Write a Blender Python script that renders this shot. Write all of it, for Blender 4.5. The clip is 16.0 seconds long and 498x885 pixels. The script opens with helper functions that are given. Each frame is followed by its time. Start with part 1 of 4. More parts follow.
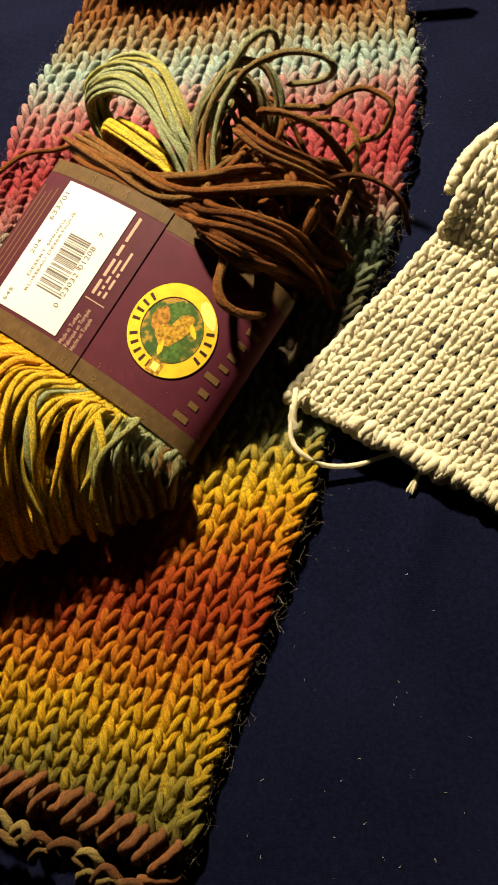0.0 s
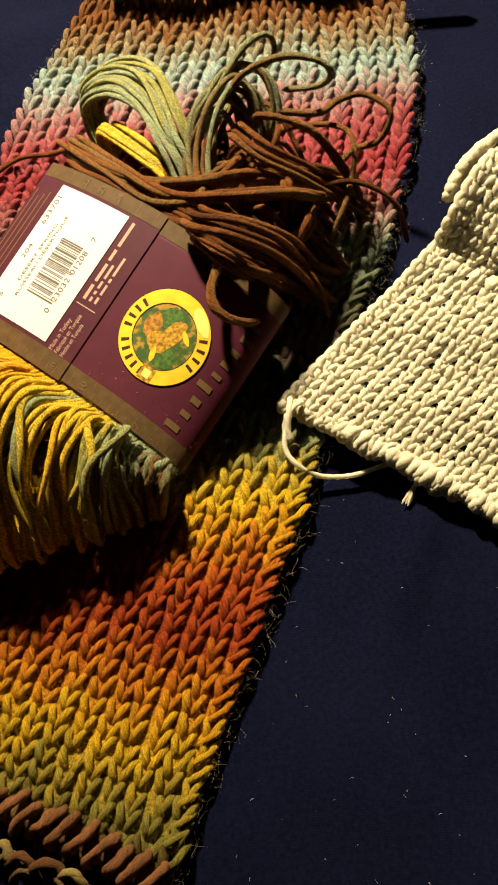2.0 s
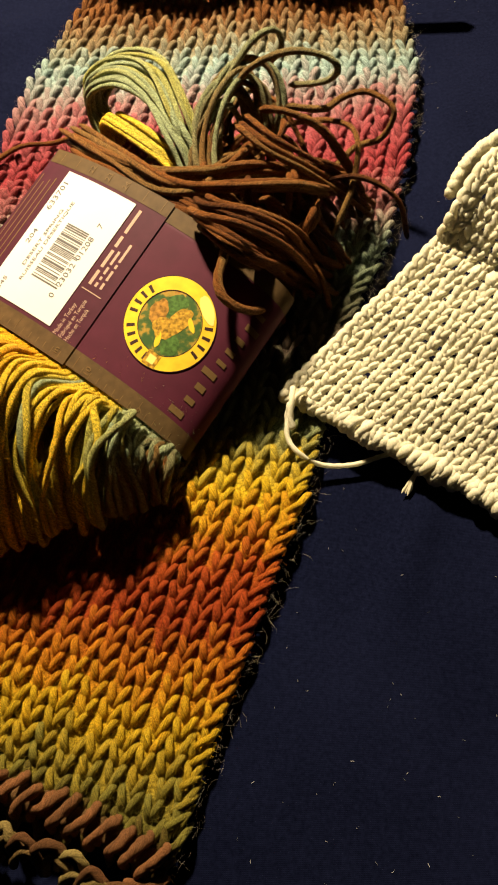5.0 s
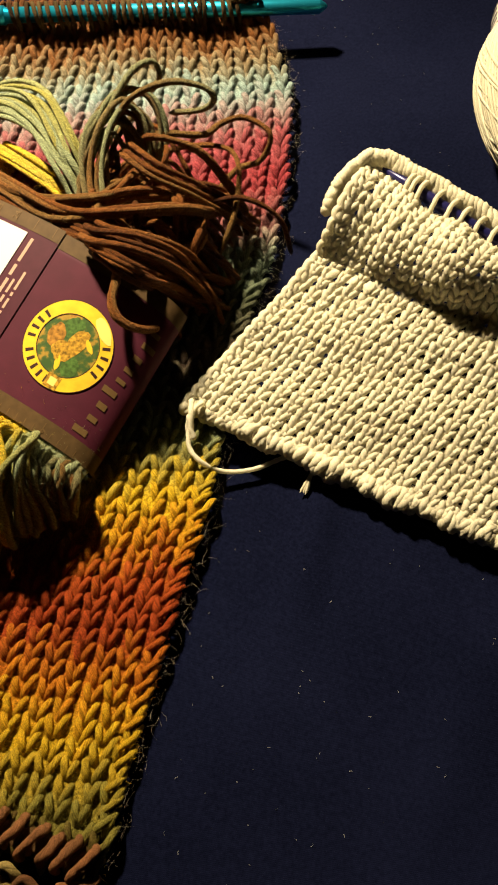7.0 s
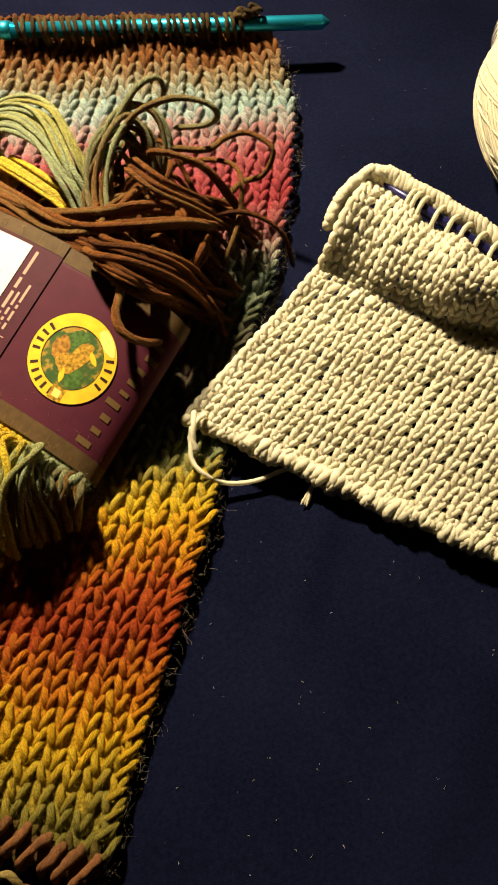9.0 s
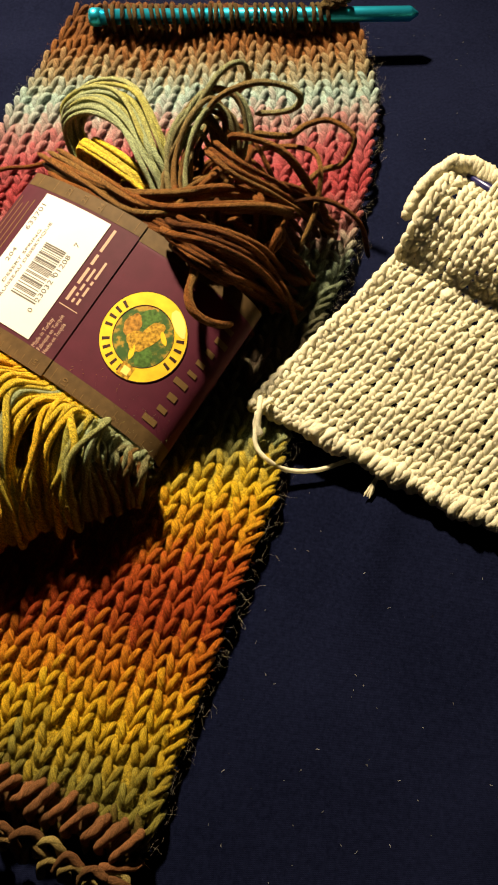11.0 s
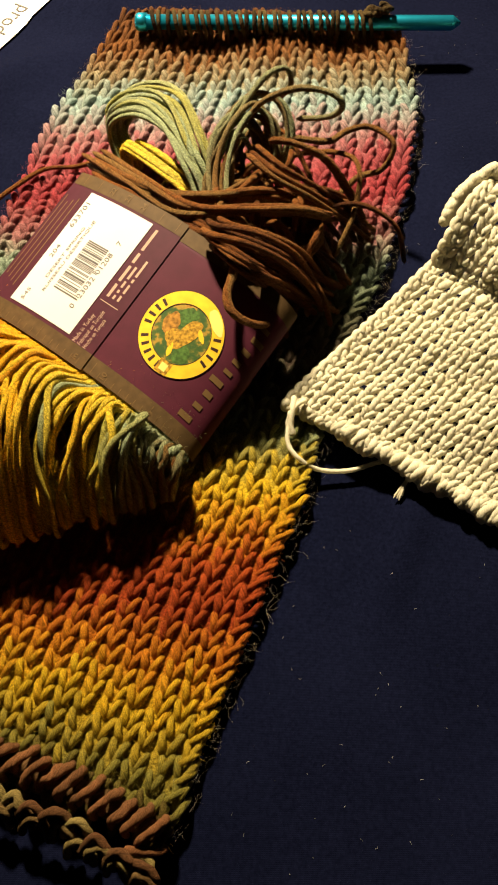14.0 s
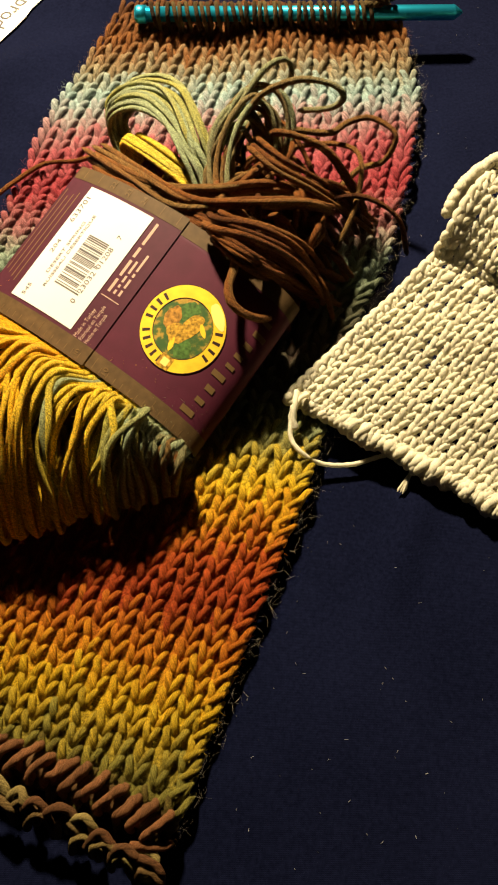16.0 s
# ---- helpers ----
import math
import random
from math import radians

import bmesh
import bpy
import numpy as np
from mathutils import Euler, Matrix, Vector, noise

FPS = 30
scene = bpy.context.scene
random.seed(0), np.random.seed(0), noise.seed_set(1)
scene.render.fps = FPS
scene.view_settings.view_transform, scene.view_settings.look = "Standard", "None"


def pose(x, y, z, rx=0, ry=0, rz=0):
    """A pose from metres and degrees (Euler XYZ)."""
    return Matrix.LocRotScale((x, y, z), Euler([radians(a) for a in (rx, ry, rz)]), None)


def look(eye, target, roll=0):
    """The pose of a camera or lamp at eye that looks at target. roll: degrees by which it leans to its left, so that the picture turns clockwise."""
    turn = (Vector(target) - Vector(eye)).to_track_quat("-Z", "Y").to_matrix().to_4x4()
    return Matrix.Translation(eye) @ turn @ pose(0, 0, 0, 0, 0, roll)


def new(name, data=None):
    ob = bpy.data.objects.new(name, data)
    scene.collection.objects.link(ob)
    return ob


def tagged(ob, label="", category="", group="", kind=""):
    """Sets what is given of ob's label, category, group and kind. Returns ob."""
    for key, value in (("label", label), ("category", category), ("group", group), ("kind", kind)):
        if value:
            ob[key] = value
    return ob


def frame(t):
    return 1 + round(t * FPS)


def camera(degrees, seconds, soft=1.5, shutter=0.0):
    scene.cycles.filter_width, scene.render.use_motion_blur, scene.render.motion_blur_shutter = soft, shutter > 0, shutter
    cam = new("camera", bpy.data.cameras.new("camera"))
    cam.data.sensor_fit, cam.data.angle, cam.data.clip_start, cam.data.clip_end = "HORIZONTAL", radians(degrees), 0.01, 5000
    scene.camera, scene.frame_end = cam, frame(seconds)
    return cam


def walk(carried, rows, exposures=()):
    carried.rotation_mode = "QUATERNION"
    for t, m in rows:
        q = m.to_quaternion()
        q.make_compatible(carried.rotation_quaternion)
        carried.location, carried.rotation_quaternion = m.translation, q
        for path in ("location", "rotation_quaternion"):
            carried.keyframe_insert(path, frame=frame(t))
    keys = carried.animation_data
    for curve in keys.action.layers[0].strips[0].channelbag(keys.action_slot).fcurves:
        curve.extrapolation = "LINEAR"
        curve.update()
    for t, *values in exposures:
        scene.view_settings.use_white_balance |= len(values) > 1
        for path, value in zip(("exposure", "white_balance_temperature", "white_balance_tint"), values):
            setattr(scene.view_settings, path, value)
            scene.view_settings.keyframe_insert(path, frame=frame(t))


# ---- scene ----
cam = camera(36.0, 16.0, soft=2.0)
PATH = [
    (0, (0.05444, 0.02780, 0.25280), (0.00032, 0.44328, -0.65519), -11.65),
    (0.5, (0.05416, 0.03107, 0.25595), (0.01002, 0.44192, -0.65468), -10.74),
    (1, (0.05513, 0.03140, 0.24616), (0.02333, 0.45583, -0.65874), -9.16),
    (1.5, (0.05440, 0.03287, 0.24728), (0.02504, 0.45335, -0.65954), -8.56),
    (2, (0.05599, 0.02980, 0.24780), (0.00490, 0.45658, -0.65511), -10.66),
    (2.5, (0.05543, 0.02910, 0.24989), (0.00201, 0.45815, -0.65181), -10.57),
    (3, (0.05413, 0.02611, 0.25123), (-0.00366, 0.46660, -0.64466), -10.49),
    (5.5, (0.04505, 0.02311, 0.24681), (0.05443, 0.45253, -0.65625), -2.29),
    (6, (0.05082, 0.02340, 0.25058), (0.09340, 0.44705, -0.65425), -0.13),
    (6.5, (0.05163, 0.01913, 0.25826), (0.11226, 0.44805, -0.64305), 0.67),
    (7, (0.05167, 0.01637, 0.25949), (0.14064, 0.45204, -0.63621), 2.97),
    (7.5, (0.04776, 0.01183, 0.25911), (0.13434, 0.45985, -0.63071), 1.95),
    (8, (0.05173, 0.01776, 0.26573), (0.15764, 0.45958, -0.62510), 4.40),
    (10.5, (0.04940, 0.01346, 0.25709), (0.08108, 0.46541, -0.63439), -1.21),
    (11, (0.04859, 0.01236, 0.25756), (0.06253, 0.46944, -0.63176), -2.29),
    (11.5, (0.04743, 0.01202, 0.25786), (0.04973, 0.46844, -0.63190), -2.95),
    (12, (0.04605, 0.01099, 0.25801), (0.04266, 0.46934, -0.63076), -3.16),
    (12.5, (0.04604, 0.01077, 0.25810), (0.04142, 0.46949, -0.63047), -3.07),
    (13, (0.04575, 0.01030, 0.25847), (0.03858, 0.47013, -0.62950), -3.19),
    (13.5, (0.04489, 0.00862, 0.26008), (0.03198, 0.47138, -0.62631), -3.59),
    (14, (0.04517, 0.00820, 0.26056), (0.02857, 0.47255, -0.62493), -3.88),
    (14.5, (0.04914, 0.00935, 0.26069), (0.03668, 0.46921, -0.62722), -3.56),
    (15, (0.04600, 0.00958, 0.25829), (0.02762, 0.46763, -0.63045), -4.41),
    (15.5, (0.04690, 0.00760, 0.26093), (0.02414, 0.46791, -0.62653), -4.97),
    (16, (0.04557, 0.00878, 0.25960), (0.02378, 0.46653, -0.62921), -4.87),
]
walk(cam, [(t, look(eye, target, roll)) for t, eye, target, roll in PATH])

# ---- light and room ----
world = bpy.data.worlds.new("room_air")
scene.world = world
world.use_nodes = True
world.node_tree.nodes["Background"].inputs[0].default_value = (1.0, 0.86, 0.68, 1)
world.node_tree.nodes["Background"].inputs[1].default_value = 0.004
lamp_data = bpy.data.lights.new("table_lamp_light", "AREA")
lamp_data.shape, lamp_data.size, lamp_data.energy, lamp_data.color = "DISK", 0.05, 5.7, (1.0, 0.81, 0.53)
lamp_data.spread = radians(100)
lamp = new("table_lamp_light", lamp_data)
lamp.matrix_world = look((-0.075, 0.60, 0.50), (0.03, 0.24, 0.0))


# ---- mesh helpers ----
class Buf:
    """Collects tubes and patches as arrays, with a colour place ('tone') and fibre coordinates ('fib')."""

    def __init__(self):
        self.v, self.f, self.tone, self.fib, self.n = [], [], [], [], 0

    def grid(self, P, tone, fib, closed=True):
        """P: (n, k, 3), rows of k points; tone (n, k); fib (n, k, 3)."""
        n, k = P.shape[:2]
        idx = np.arange(n * k).reshape(n, k) + self.n
        nxt = np.roll(idx, -1, 1) if closed else idx[:, 1:]
        cur = idx if closed else idx[:, :-1]
        q = np.stack([cur[:-1], nxt[:-1], nxt[1:], cur[1:]], -1).reshape(-1, 4)
        self.v.append(P.reshape(-1, 3)), self.f.append(q)
        self.tone.append(np.broadcast_to(tone, (n, k)).reshape(-1)), self.fib.append(fib.reshape(-1, 3))
        self.n += n * k

    def mesh(self, name, material, smooth=True):
        me = bpy.data.meshes.new(name)
        v, f = np.concatenate(self.v), np.concatenate(self.f)
        me.from_pydata(v.tolist(), [], f.tolist())
        me.attributes.new("tone", "FLOAT", "POINT").data.foreach_set("value", np.concatenate(self.tone).astype(np.float32))
        me.attributes.new("fib", "FLOAT_VECTOR", "POINT").data.foreach_set("vector", np.concatenate(self.fib).astype(np.float32).ravel())
        me.polygons.foreach_set("use_smooth", [smooth] * len(me.polygons))
        me.materials.append(material)
        me.update()
        return me


def spline(points, n):
    """A smooth curve of n points through the given ones (Catmull-Rom)."""
    p = np.array(points, float)
    p = np.vstack([2 * p[0] - p[1], p, 2 * p[-1] - p[-2]])
    u = np.linspace(0, len(p) - 3 - 1e-6, n)
    i = u.astype(int)
    t = (u - i)[:, None]
    a, b, c, d = p[i], p[i + 1], p[i + 2], p[i + 3]
    return 0.5 * (2 * b + (c - a) * t + (2 * a - 5 * b + 4 * c - d) * t * t + (3 * b - a - 3 * c + d) * t ** 3)


def tube(buf, P, radius, tone=0.0, sides=7, twist=900.0, lobes=2, lobe=0.10, rnd=0.0, ends=True):
    """A strand of yarn along P: radius in metres (one, or one a point), twist in radians a metre."""
    P = np.asarray(P, float)
    n = len(P)
    T = np.gradient(P, axis=0)
    T /= np.linalg.norm(T, axis=1)[:, None] + 1e-12
    N = np.zeros_like(P)
    ref = np.array([0.0, 0.0, 1.0]) if abs(T[0, 2]) < 0.9 else np.array([1.0, 0.0, 0.0])
    for i in range(n):
        ref = ref - (ref @ T[i]) * T[i]
        ref /= np.linalg.norm(ref) + 1e-12
        N[i] = ref
    B = np.cross(T, N)
    L = np.concatenate([[0], np.cumsum(np.linalg.norm(np.diff(P, axis=0), axis=1))])
    R = np.broadcast_to(radius, (n,)).astype(float).copy()
    if ends:
        R[0] *= 0.25
        R[-1] *= 0.25
    a = np.linspace(0, 2 * np.pi, sides, endpoint=False)
    ph = a[None] + twist * L[:, None] + rnd * 7
    rr = R[:, None] * (1 + lobe * np.cos(lobes * ph))
    V = P[:, None] + rr[..., None] * (np.cos(a)[None, :, None] * N[:, None] + np.sin(a)[None, :, None] * B[:, None])
    fib = np.stack([np.cos(ph), np.sin(ph), np.broadcast_to(L[:, None] * 22 + rnd * 37, ph.shape)], -1)
    buf.grid(V, np.broadcast_to(np.broadcast_to(tone, (n,))[:, None], (n, sides)), fib)


def part(name, me, parent=None, label=""):
    ob = new(name, me)
    if parent is not None:
        ob.parent = parent
    if label:
        ob["label"] = label
    return ob


def mesh_of(bm, name, material, smooth=False):
    me = bpy.data.meshes.new(name)
    bm.to_mesh(me)
    bm.free()
    me.polygons.foreach_set("use_smooth", [smooth] * len(me.polygons))
    me.materials.append(material)
    return me


def box_mesh(name, lo, hi, material, bevel=0.0):
    bm = bmesh.new()
    bmesh.ops.create_cube(bm, size=1)
    for v in bm.verts:
        v.co = Vector([l + (c + 0.5) * (h - l) for c, l, h in zip(v.co, lo, hi)])
    if bevel:
        bmesh.ops.bevel(bm, geom=bm.edges[:], offset=bevel, segments=2, affect="EDGES")
    return mesh_of(bm, name, material)


# ---- materials ----
def nodes_of(name):
    m = bpy.data.materials.new(name)
    m.use_nodes = True
    nt = m.node_tree
    return m, nt, nt.nodes["Principled BSDF"]


def add(nt, kind, **inputs):
    nd = nt.nodes.new(kind)
    for key, val in inputs.items():
        nd.inputs[key.replace("_", " ")].default_value = val
    return nd


def ramp(nt, stops):
    r = nt.nodes.new("ShaderNodeValToRGB")
    el = r.color_ramp.elements
    while len(el) < len(stops):
        el.new(0.5)
    for e, (p, c) in zip(el, stops):
        e.position, e.color = p, (*c, 1)
    return r


def yarn_material(name, stops, fleck=0.04, streak=0.6, bump=0.7, rough=0.55, sheen=0.4, soft=0.0):
    """Wool or cotton: colour by the yarn's dyed place, fibre glints and shade streaked into it."""
    m, nt, p = nodes_of(name)
    tone = nt.nodes.new("ShaderNodeAttribute")
    tone.attribute_name = "tone"
    fib = nt.nodes.new("ShaderNodeAttribute")
    fib.attribute_name = "fib"
    n1 = add(nt, "ShaderNodeTexNoise", Scale=3.4, Detail=6.0, Roughness=0.78)
    n2 = add(nt, "ShaderNodeTexNoise", Scale=260.0, Detail=8.0, Roughness=0.75)
    geo = nt.nodes.new("ShaderNodeNewGeometry")
    nt.links.new(fib.outputs["Vector"], n1.inputs["Vector"])
    nt.links.new(geo.outputs["Position"], n2.inputs["Vector"])
    shift = add(nt, "ShaderNodeMath")
    shift.operation = "MULTIPLY_ADD"
    shift.inputs[1].default_value = fleck
    nt.links.new(n2.outputs["Fac"], shift.inputs[0])
    off = add(nt, "ShaderNodeMath")
    off.operation = "ADD"
    off.inputs[1].default_value = -fleck * 0.5
    nt.links.new(tone.outputs["Fac"], off.inputs[0])
    nt.links.new(off.outputs[0], shift.inputs[2])
    r = ramp(nt, stops)
    nt.links.new(shift.outputs[0], r.inputs[0])
    mr = add(nt, "ShaderNodeMapRange", From_Min=0.40, From_Max=0.62, To_Min=1 - streak * 0.8, To_Max=1 + streak * 1.55)
    nt.links.new(n1.outputs["Fac"], mr.inputs[0])
    # bright and dark specks in the base colour, standing for fibre highlights
    fine = add(nt, "ShaderNodeTexNoise", Scale=2200.0, Detail=4.0, Roughness=0.7)
    nt.links.new(geo.outputs["Position"], fine.inputs["Vector"])
    mf = add(nt, "ShaderNodeMapRange", From_Min=0.35, From_Max=0.65, To_Min=1 - streak * 0.6, To_Max=1 + streak * 0.75)
    nt.links.new(fine.outputs["Fac"], mf.inputs[0])
    both = add(nt, "ShaderNodeMath")
    both.operation = "MULTIPLY"
    nt.links.new(mr.outputs[0], both.inputs[0])
    nt.links.new(mf.outputs[0], both.inputs[1])
    mul = nt.nodes.new("ShaderNodeVectorMath")
    mul.operation = "SCALE"
    nt.links.new(r.outputs["Color"], mul.inputs[0])
    nt.links.new(both.outputs[0], mul.inputs["Scale"])
    nt.links.new(mul.outputs[0], p.inputs["Base Color"])
    p.inputs["Roughness"].default_value = rough
    p.inputs["Specular IOR Level"].default_value = 0.5
    tint = nt.nodes.new("ShaderNodeVectorMath")
    tint.operation = "SCALE"
    tint.inputs["Scale"].default_value = 2.2
    nt.links.new(r.outputs["Color"], tint.inputs[0])
    nt.links.new(tint.outputs[0], p.inputs["Specular Tint"])
    p.inputs["Sheen Weight"].default_value = sheen
    p.inputs["Sheen Roughness"].default_value = 0.45
    nt.links.new(r.outputs["Color"], p.inputs["Sheen Tint"])
    b = add(nt, "ShaderNodeBump", Strength=bump, Distance=0.00035)
    nt.links.new(both.outputs[0], b.inputs["Height"])
    nt.links.new(b.outputs[0], p.inputs["Normal"])
    if soft:
        # light that passes through the loose fibres
        tr = nt.nodes.new("ShaderNodeBsdfTranslucent")
        nt.links.new(mul.outputs[0], tr.inputs["Color"])
        mix = nt.nodes.new("ShaderNodeMixShader")
        mix.inputs[0].default_value = soft
        nt.links.new(p.outputs[0], mix.inputs[1])
        nt.links.new(tr.outputs[0], mix.inputs[2])
        nt.links.new(mix.outputs[0], nt.nodes["Material Output"].inputs["Surface"])
    return m


def plain_material(name, color, rough=0.6, metal=0.0, mottled=0.12, scale=40.0, bump=0.0, bump_scale=400.0):
    m, nt, p = nodes_of(name)
    geo = nt.nodes.new("ShaderNodeNewGeometry")
    n1 = add(nt, "ShaderNodeTexNoise", Scale=scale, Detail=5.0)
    nt.links.new(geo.outputs["Position"], n1.inputs["Vector"])
    r = ramp(nt, [(0.3, [c * (1 - mottled) for c in color]), (0.7, [min(1, c * (1 + mottled)) for c in color])])
    nt.links.new(n1.outputs["Fac"], r.inputs[0])
    nt.links.new(r.outputs["Color"], p.inputs["Base Color"])
    p.inputs["Roughness"].default_value, p.inputs["Metallic"].default_value = rough, metal
    p.inputs["Specular IOR Level"].default_value = 0.5 if metal else 0.12
    if bump:
        n2 = add(nt, "ShaderNodeTexNoise", Scale=bump_scale, Detail=3.0)
        nt.links.new(geo.outputs["Position"], n2.inputs["Vector"])
        b = add(nt, "ShaderNodeBump", Strength=bump, Distance=0.0005)
        nt.links.new(n2.outputs["Fac"], b.inputs["Height"])
        nt.links.new(b.outputs[0], p.inputs["Normal"])
    return m


def cloth_material():
    m, nt, p = nodes_of("navy_cotton")
    geo = nt.nodes.new("ShaderNodeNewGeometry")
    n1 = add(nt, "ShaderNodeTexNoise", Scale=14.0, Detail=6.0)
    nt.links.new(geo.outputs["Position"], n1.inputs["Vector"])
    n3 = add(nt, "ShaderNodeTexNoise", Scale=750.0, Detail=4.0, Roughness=0.7)
    nt.links.new(geo.outputs["Position"], n3.inputs["Vector"])
    grain = add(nt, "ShaderNodeMath")
    grain.operation = "MULTIPLY_ADD"
    grain.inputs[1].default_value = 1.5
    nt.links.new(n3.outputs["Fac"], grain.inputs[0])
    shift = add(nt, "ShaderNodeMath")
    shift.operation = "SUBTRACT"
    shift.inputs[1].default_value = 0.75
    nt.links.new(n1.outputs["Fac"], shift.inputs[0])
    nt.links.new(shift.outputs[0], grain.inputs[2])
    r = ramp(nt, [(0.1, (0.0014, 0.0021, 0.0085)), (0.9, (0.0050, 0.0066, 0.0215))])
    nt.links.new(grain.outputs[0], r.inputs[0])
    nt.links.new(r.outputs["Color"], p.inputs["Base Color"])
    p.inputs["Roughness"].default_value = 0.95
    p.inputs["Specular IOR Level"].default_value = 0.03
    waves = []
    for d in ("X", "Y"):
        w = add(nt, "ShaderNodeTexWave", Scale=620.0, Distortion=1.2, Detail=1.0)
        w.bands_direction = d
        nt.links.new(geo.outputs["Position"], w.inputs["Vector"])
        waves.append(w)
    mx = add(nt, "ShaderNodeMath")
    mx.operation = "MAXIMUM"
    nt.links.new(waves[0].outputs["Fac"], mx.inputs[0])
    nt.links.new(waves[1].outputs["Fac"], mx.inputs[1])
    b = add(nt, "ShaderNodeBump", Strength=0.35, Distance=0.0002)
    nt.links.new(mx.outputs[0], b.inputs["Height"])
    nt.links.new(b.outputs[0], p.inputs["Normal"])
    return m


NAVY = cloth_material()
DYE = [(0.0, (0.0528, 0.0317, 0.0106)), (0.03, (0.132, 0.115, 0.0238)), (0.085, (0.37, 0.231, 0.0119)), (0.13, (0.33, 0.115, 0.00924)),
       (0.175, (0.178, 0.0277, 0.00792)), (0.225, (0.238, 0.0449, 0.00924)), (0.262, (0.356, 0.149, 0.00924)), (0.305, (0.409, 0.271, 0.0132)),
       (0.335, (0.238, 0.191, 0.033)), (0.37, (0.115, 0.139, 0.0726)), (0.45, (0.0528, 0.0363, 0.0264)), (0.53, (0.066, 0.0759, 0.0429)), (0.585, (0.172, 0.218, 0.158)),
       (0.635, (0.192, 0.081, 0.078)), (0.70, (0.204, 0.027, 0.033)), (0.765, (0.216, 0.0528, 0.06)), (0.805, (0.222, 0.144, 0.138)),
       (0.85, (0.198, 0.276, 0.258)), (0.895, (0.186, 0.147, 0.084)), (0.935, (0.138, 0.054, 0.0156)), (1.0, (0.066, 0.0264, 0.0108))]
SCARF_YARN = yarn_material("variegated_wool", DYE)
CREAM_YARN = yarn_material("cream_cotton", [(0.0, (0.68, 0.63, 0.46)), (1.0, (0.76, 0.72, 0.55))], streak=0.13, bump=0.5, rough=0.8, sheen=0.1, soft=0.38)
WALL = plain_material("wall_paint", (0.55, 0.50, 0.42), 0.8, scale=3.0, mottled=0.05, bump=0.1)
WOOD = plain_material("table_wood", (0.16, 0.08, 0.04), 0.45, scale=9.0, mottled=0.3)
PLUM = plain_material("plum_label_card", (0.060, 0.0095, 0.021), 0.6, mottled=0.10, scale=160.0)

# ---- the room, its table and the navy cloth ----
# unseen shell, added to close the place for reflections and bounced light
for name, lo, hi, m in (("floor", (-2, -2, -0.80), (2.2, 2.4, -0.74), WOOD), ("ceiling", (-2, -2, 1.7), (2.2, 2.4, 1.8), WALL),
                        ("wall_north", (-2, 2.4, -0.8), (2.2, 2.5, 1.8), WALL), ("wall_south", (-2, -2.1, -0.8), (2.2, -2, 1.8), WALL),
                        ("wall_west", (-2.1, -2, -0.8), (-2, 2.4, 1.8), WALL), ("wall_east", (2.2, -2, -0.8), (2.3, 2.4, 1.8), WALL)):
    tagged(new(name, box_mesh(name, lo, hi, m)), kind="structure")
table = tagged(new("table"), "dark wooden table under a navy cloth", "table")
part("tabletop", box_mesh("tabletop", (-0.6, -0.5, -0.045), (0.75, 0.85, -0.006), WOOD, 0.004), table)
for x in (-0.55, 0.7):
    for y in (-0.45, 0.8):
        part("leg", box_mesh("leg", (x - 0.03, y - 0.03, -0.74), (x + 0.03, y + 0.03, -0.045), WOOD, 0.004), table)


def cloth_height(x, y):
    """Soft folds of the cloth: a ridge or two, and slight waves."""
    h = 0.0008 * np.sin(19 * x + 7 * y) + 0.0006 * np.sin(41 * y - 23 * x + 1.0)
    for x0, y0, ang, amp, wid, leng in ((0.10, 0.115, 1.15, 0.0022, 0.006, 0.05), (0.155, 0.09, -0.45, 0.0014, 0.009, 0.06),
                                        (-0.085, 0.36, 0.5, 0.004, 0.016, 0.07), (0.13, 0.03, 0.9, 0.0012, 0.012, 0.06)):
        u = (x - x0) * math.cos(ang) + (y - y0) * math.sin(ang)
        w = -(x - x0) * math.sin(ang) + (y - y0) * math.cos(ang)
        h = h + 1.6 * amp * np.exp(-(w / wid) ** 2 - (u / leng) ** 2)
    return h - 0.0015


buf = Buf()
gx, gy = np.meshgrid(np.linspace(-0.62, 0.78, 281), np.linspace(-0.52, 0.88, 281))
top = np.stack([gx, gy, cloth_height(gx, gy)], -1)
buf.grid(top, np.zeros(gx.shape), top, closed=False)
cloth = tagged(new("tablecloth", buf.mesh("tablecloth", NAVY)), "navy blue cotton cloth with soft creases and lint", "tablecloth")

# ---- knitting ----
def arm(side, n=7, fat=1.0):
    """One arm of a stitch's V in stitch widths, row heights and a height 0..1: it rises from the stitch below and dives under the next."""
    path = spline([(0.01, -0.38, -0.6), (0.07, 0.0, 0.20), (0.20, 0.46, 0.70), (0.33, 0.94, 0.55), (0.38, 1.32, -0.40)], n)
    rad = np.array([0.10, 0.165, 0.205, 0.215, 0.20, 0.16, 0.10]) * fat
    rad = np.interp(np.linspace(0, 1, n), np.linspace(0, 1, 7), rad)
    path[:, 0] *= side
    return path, rad


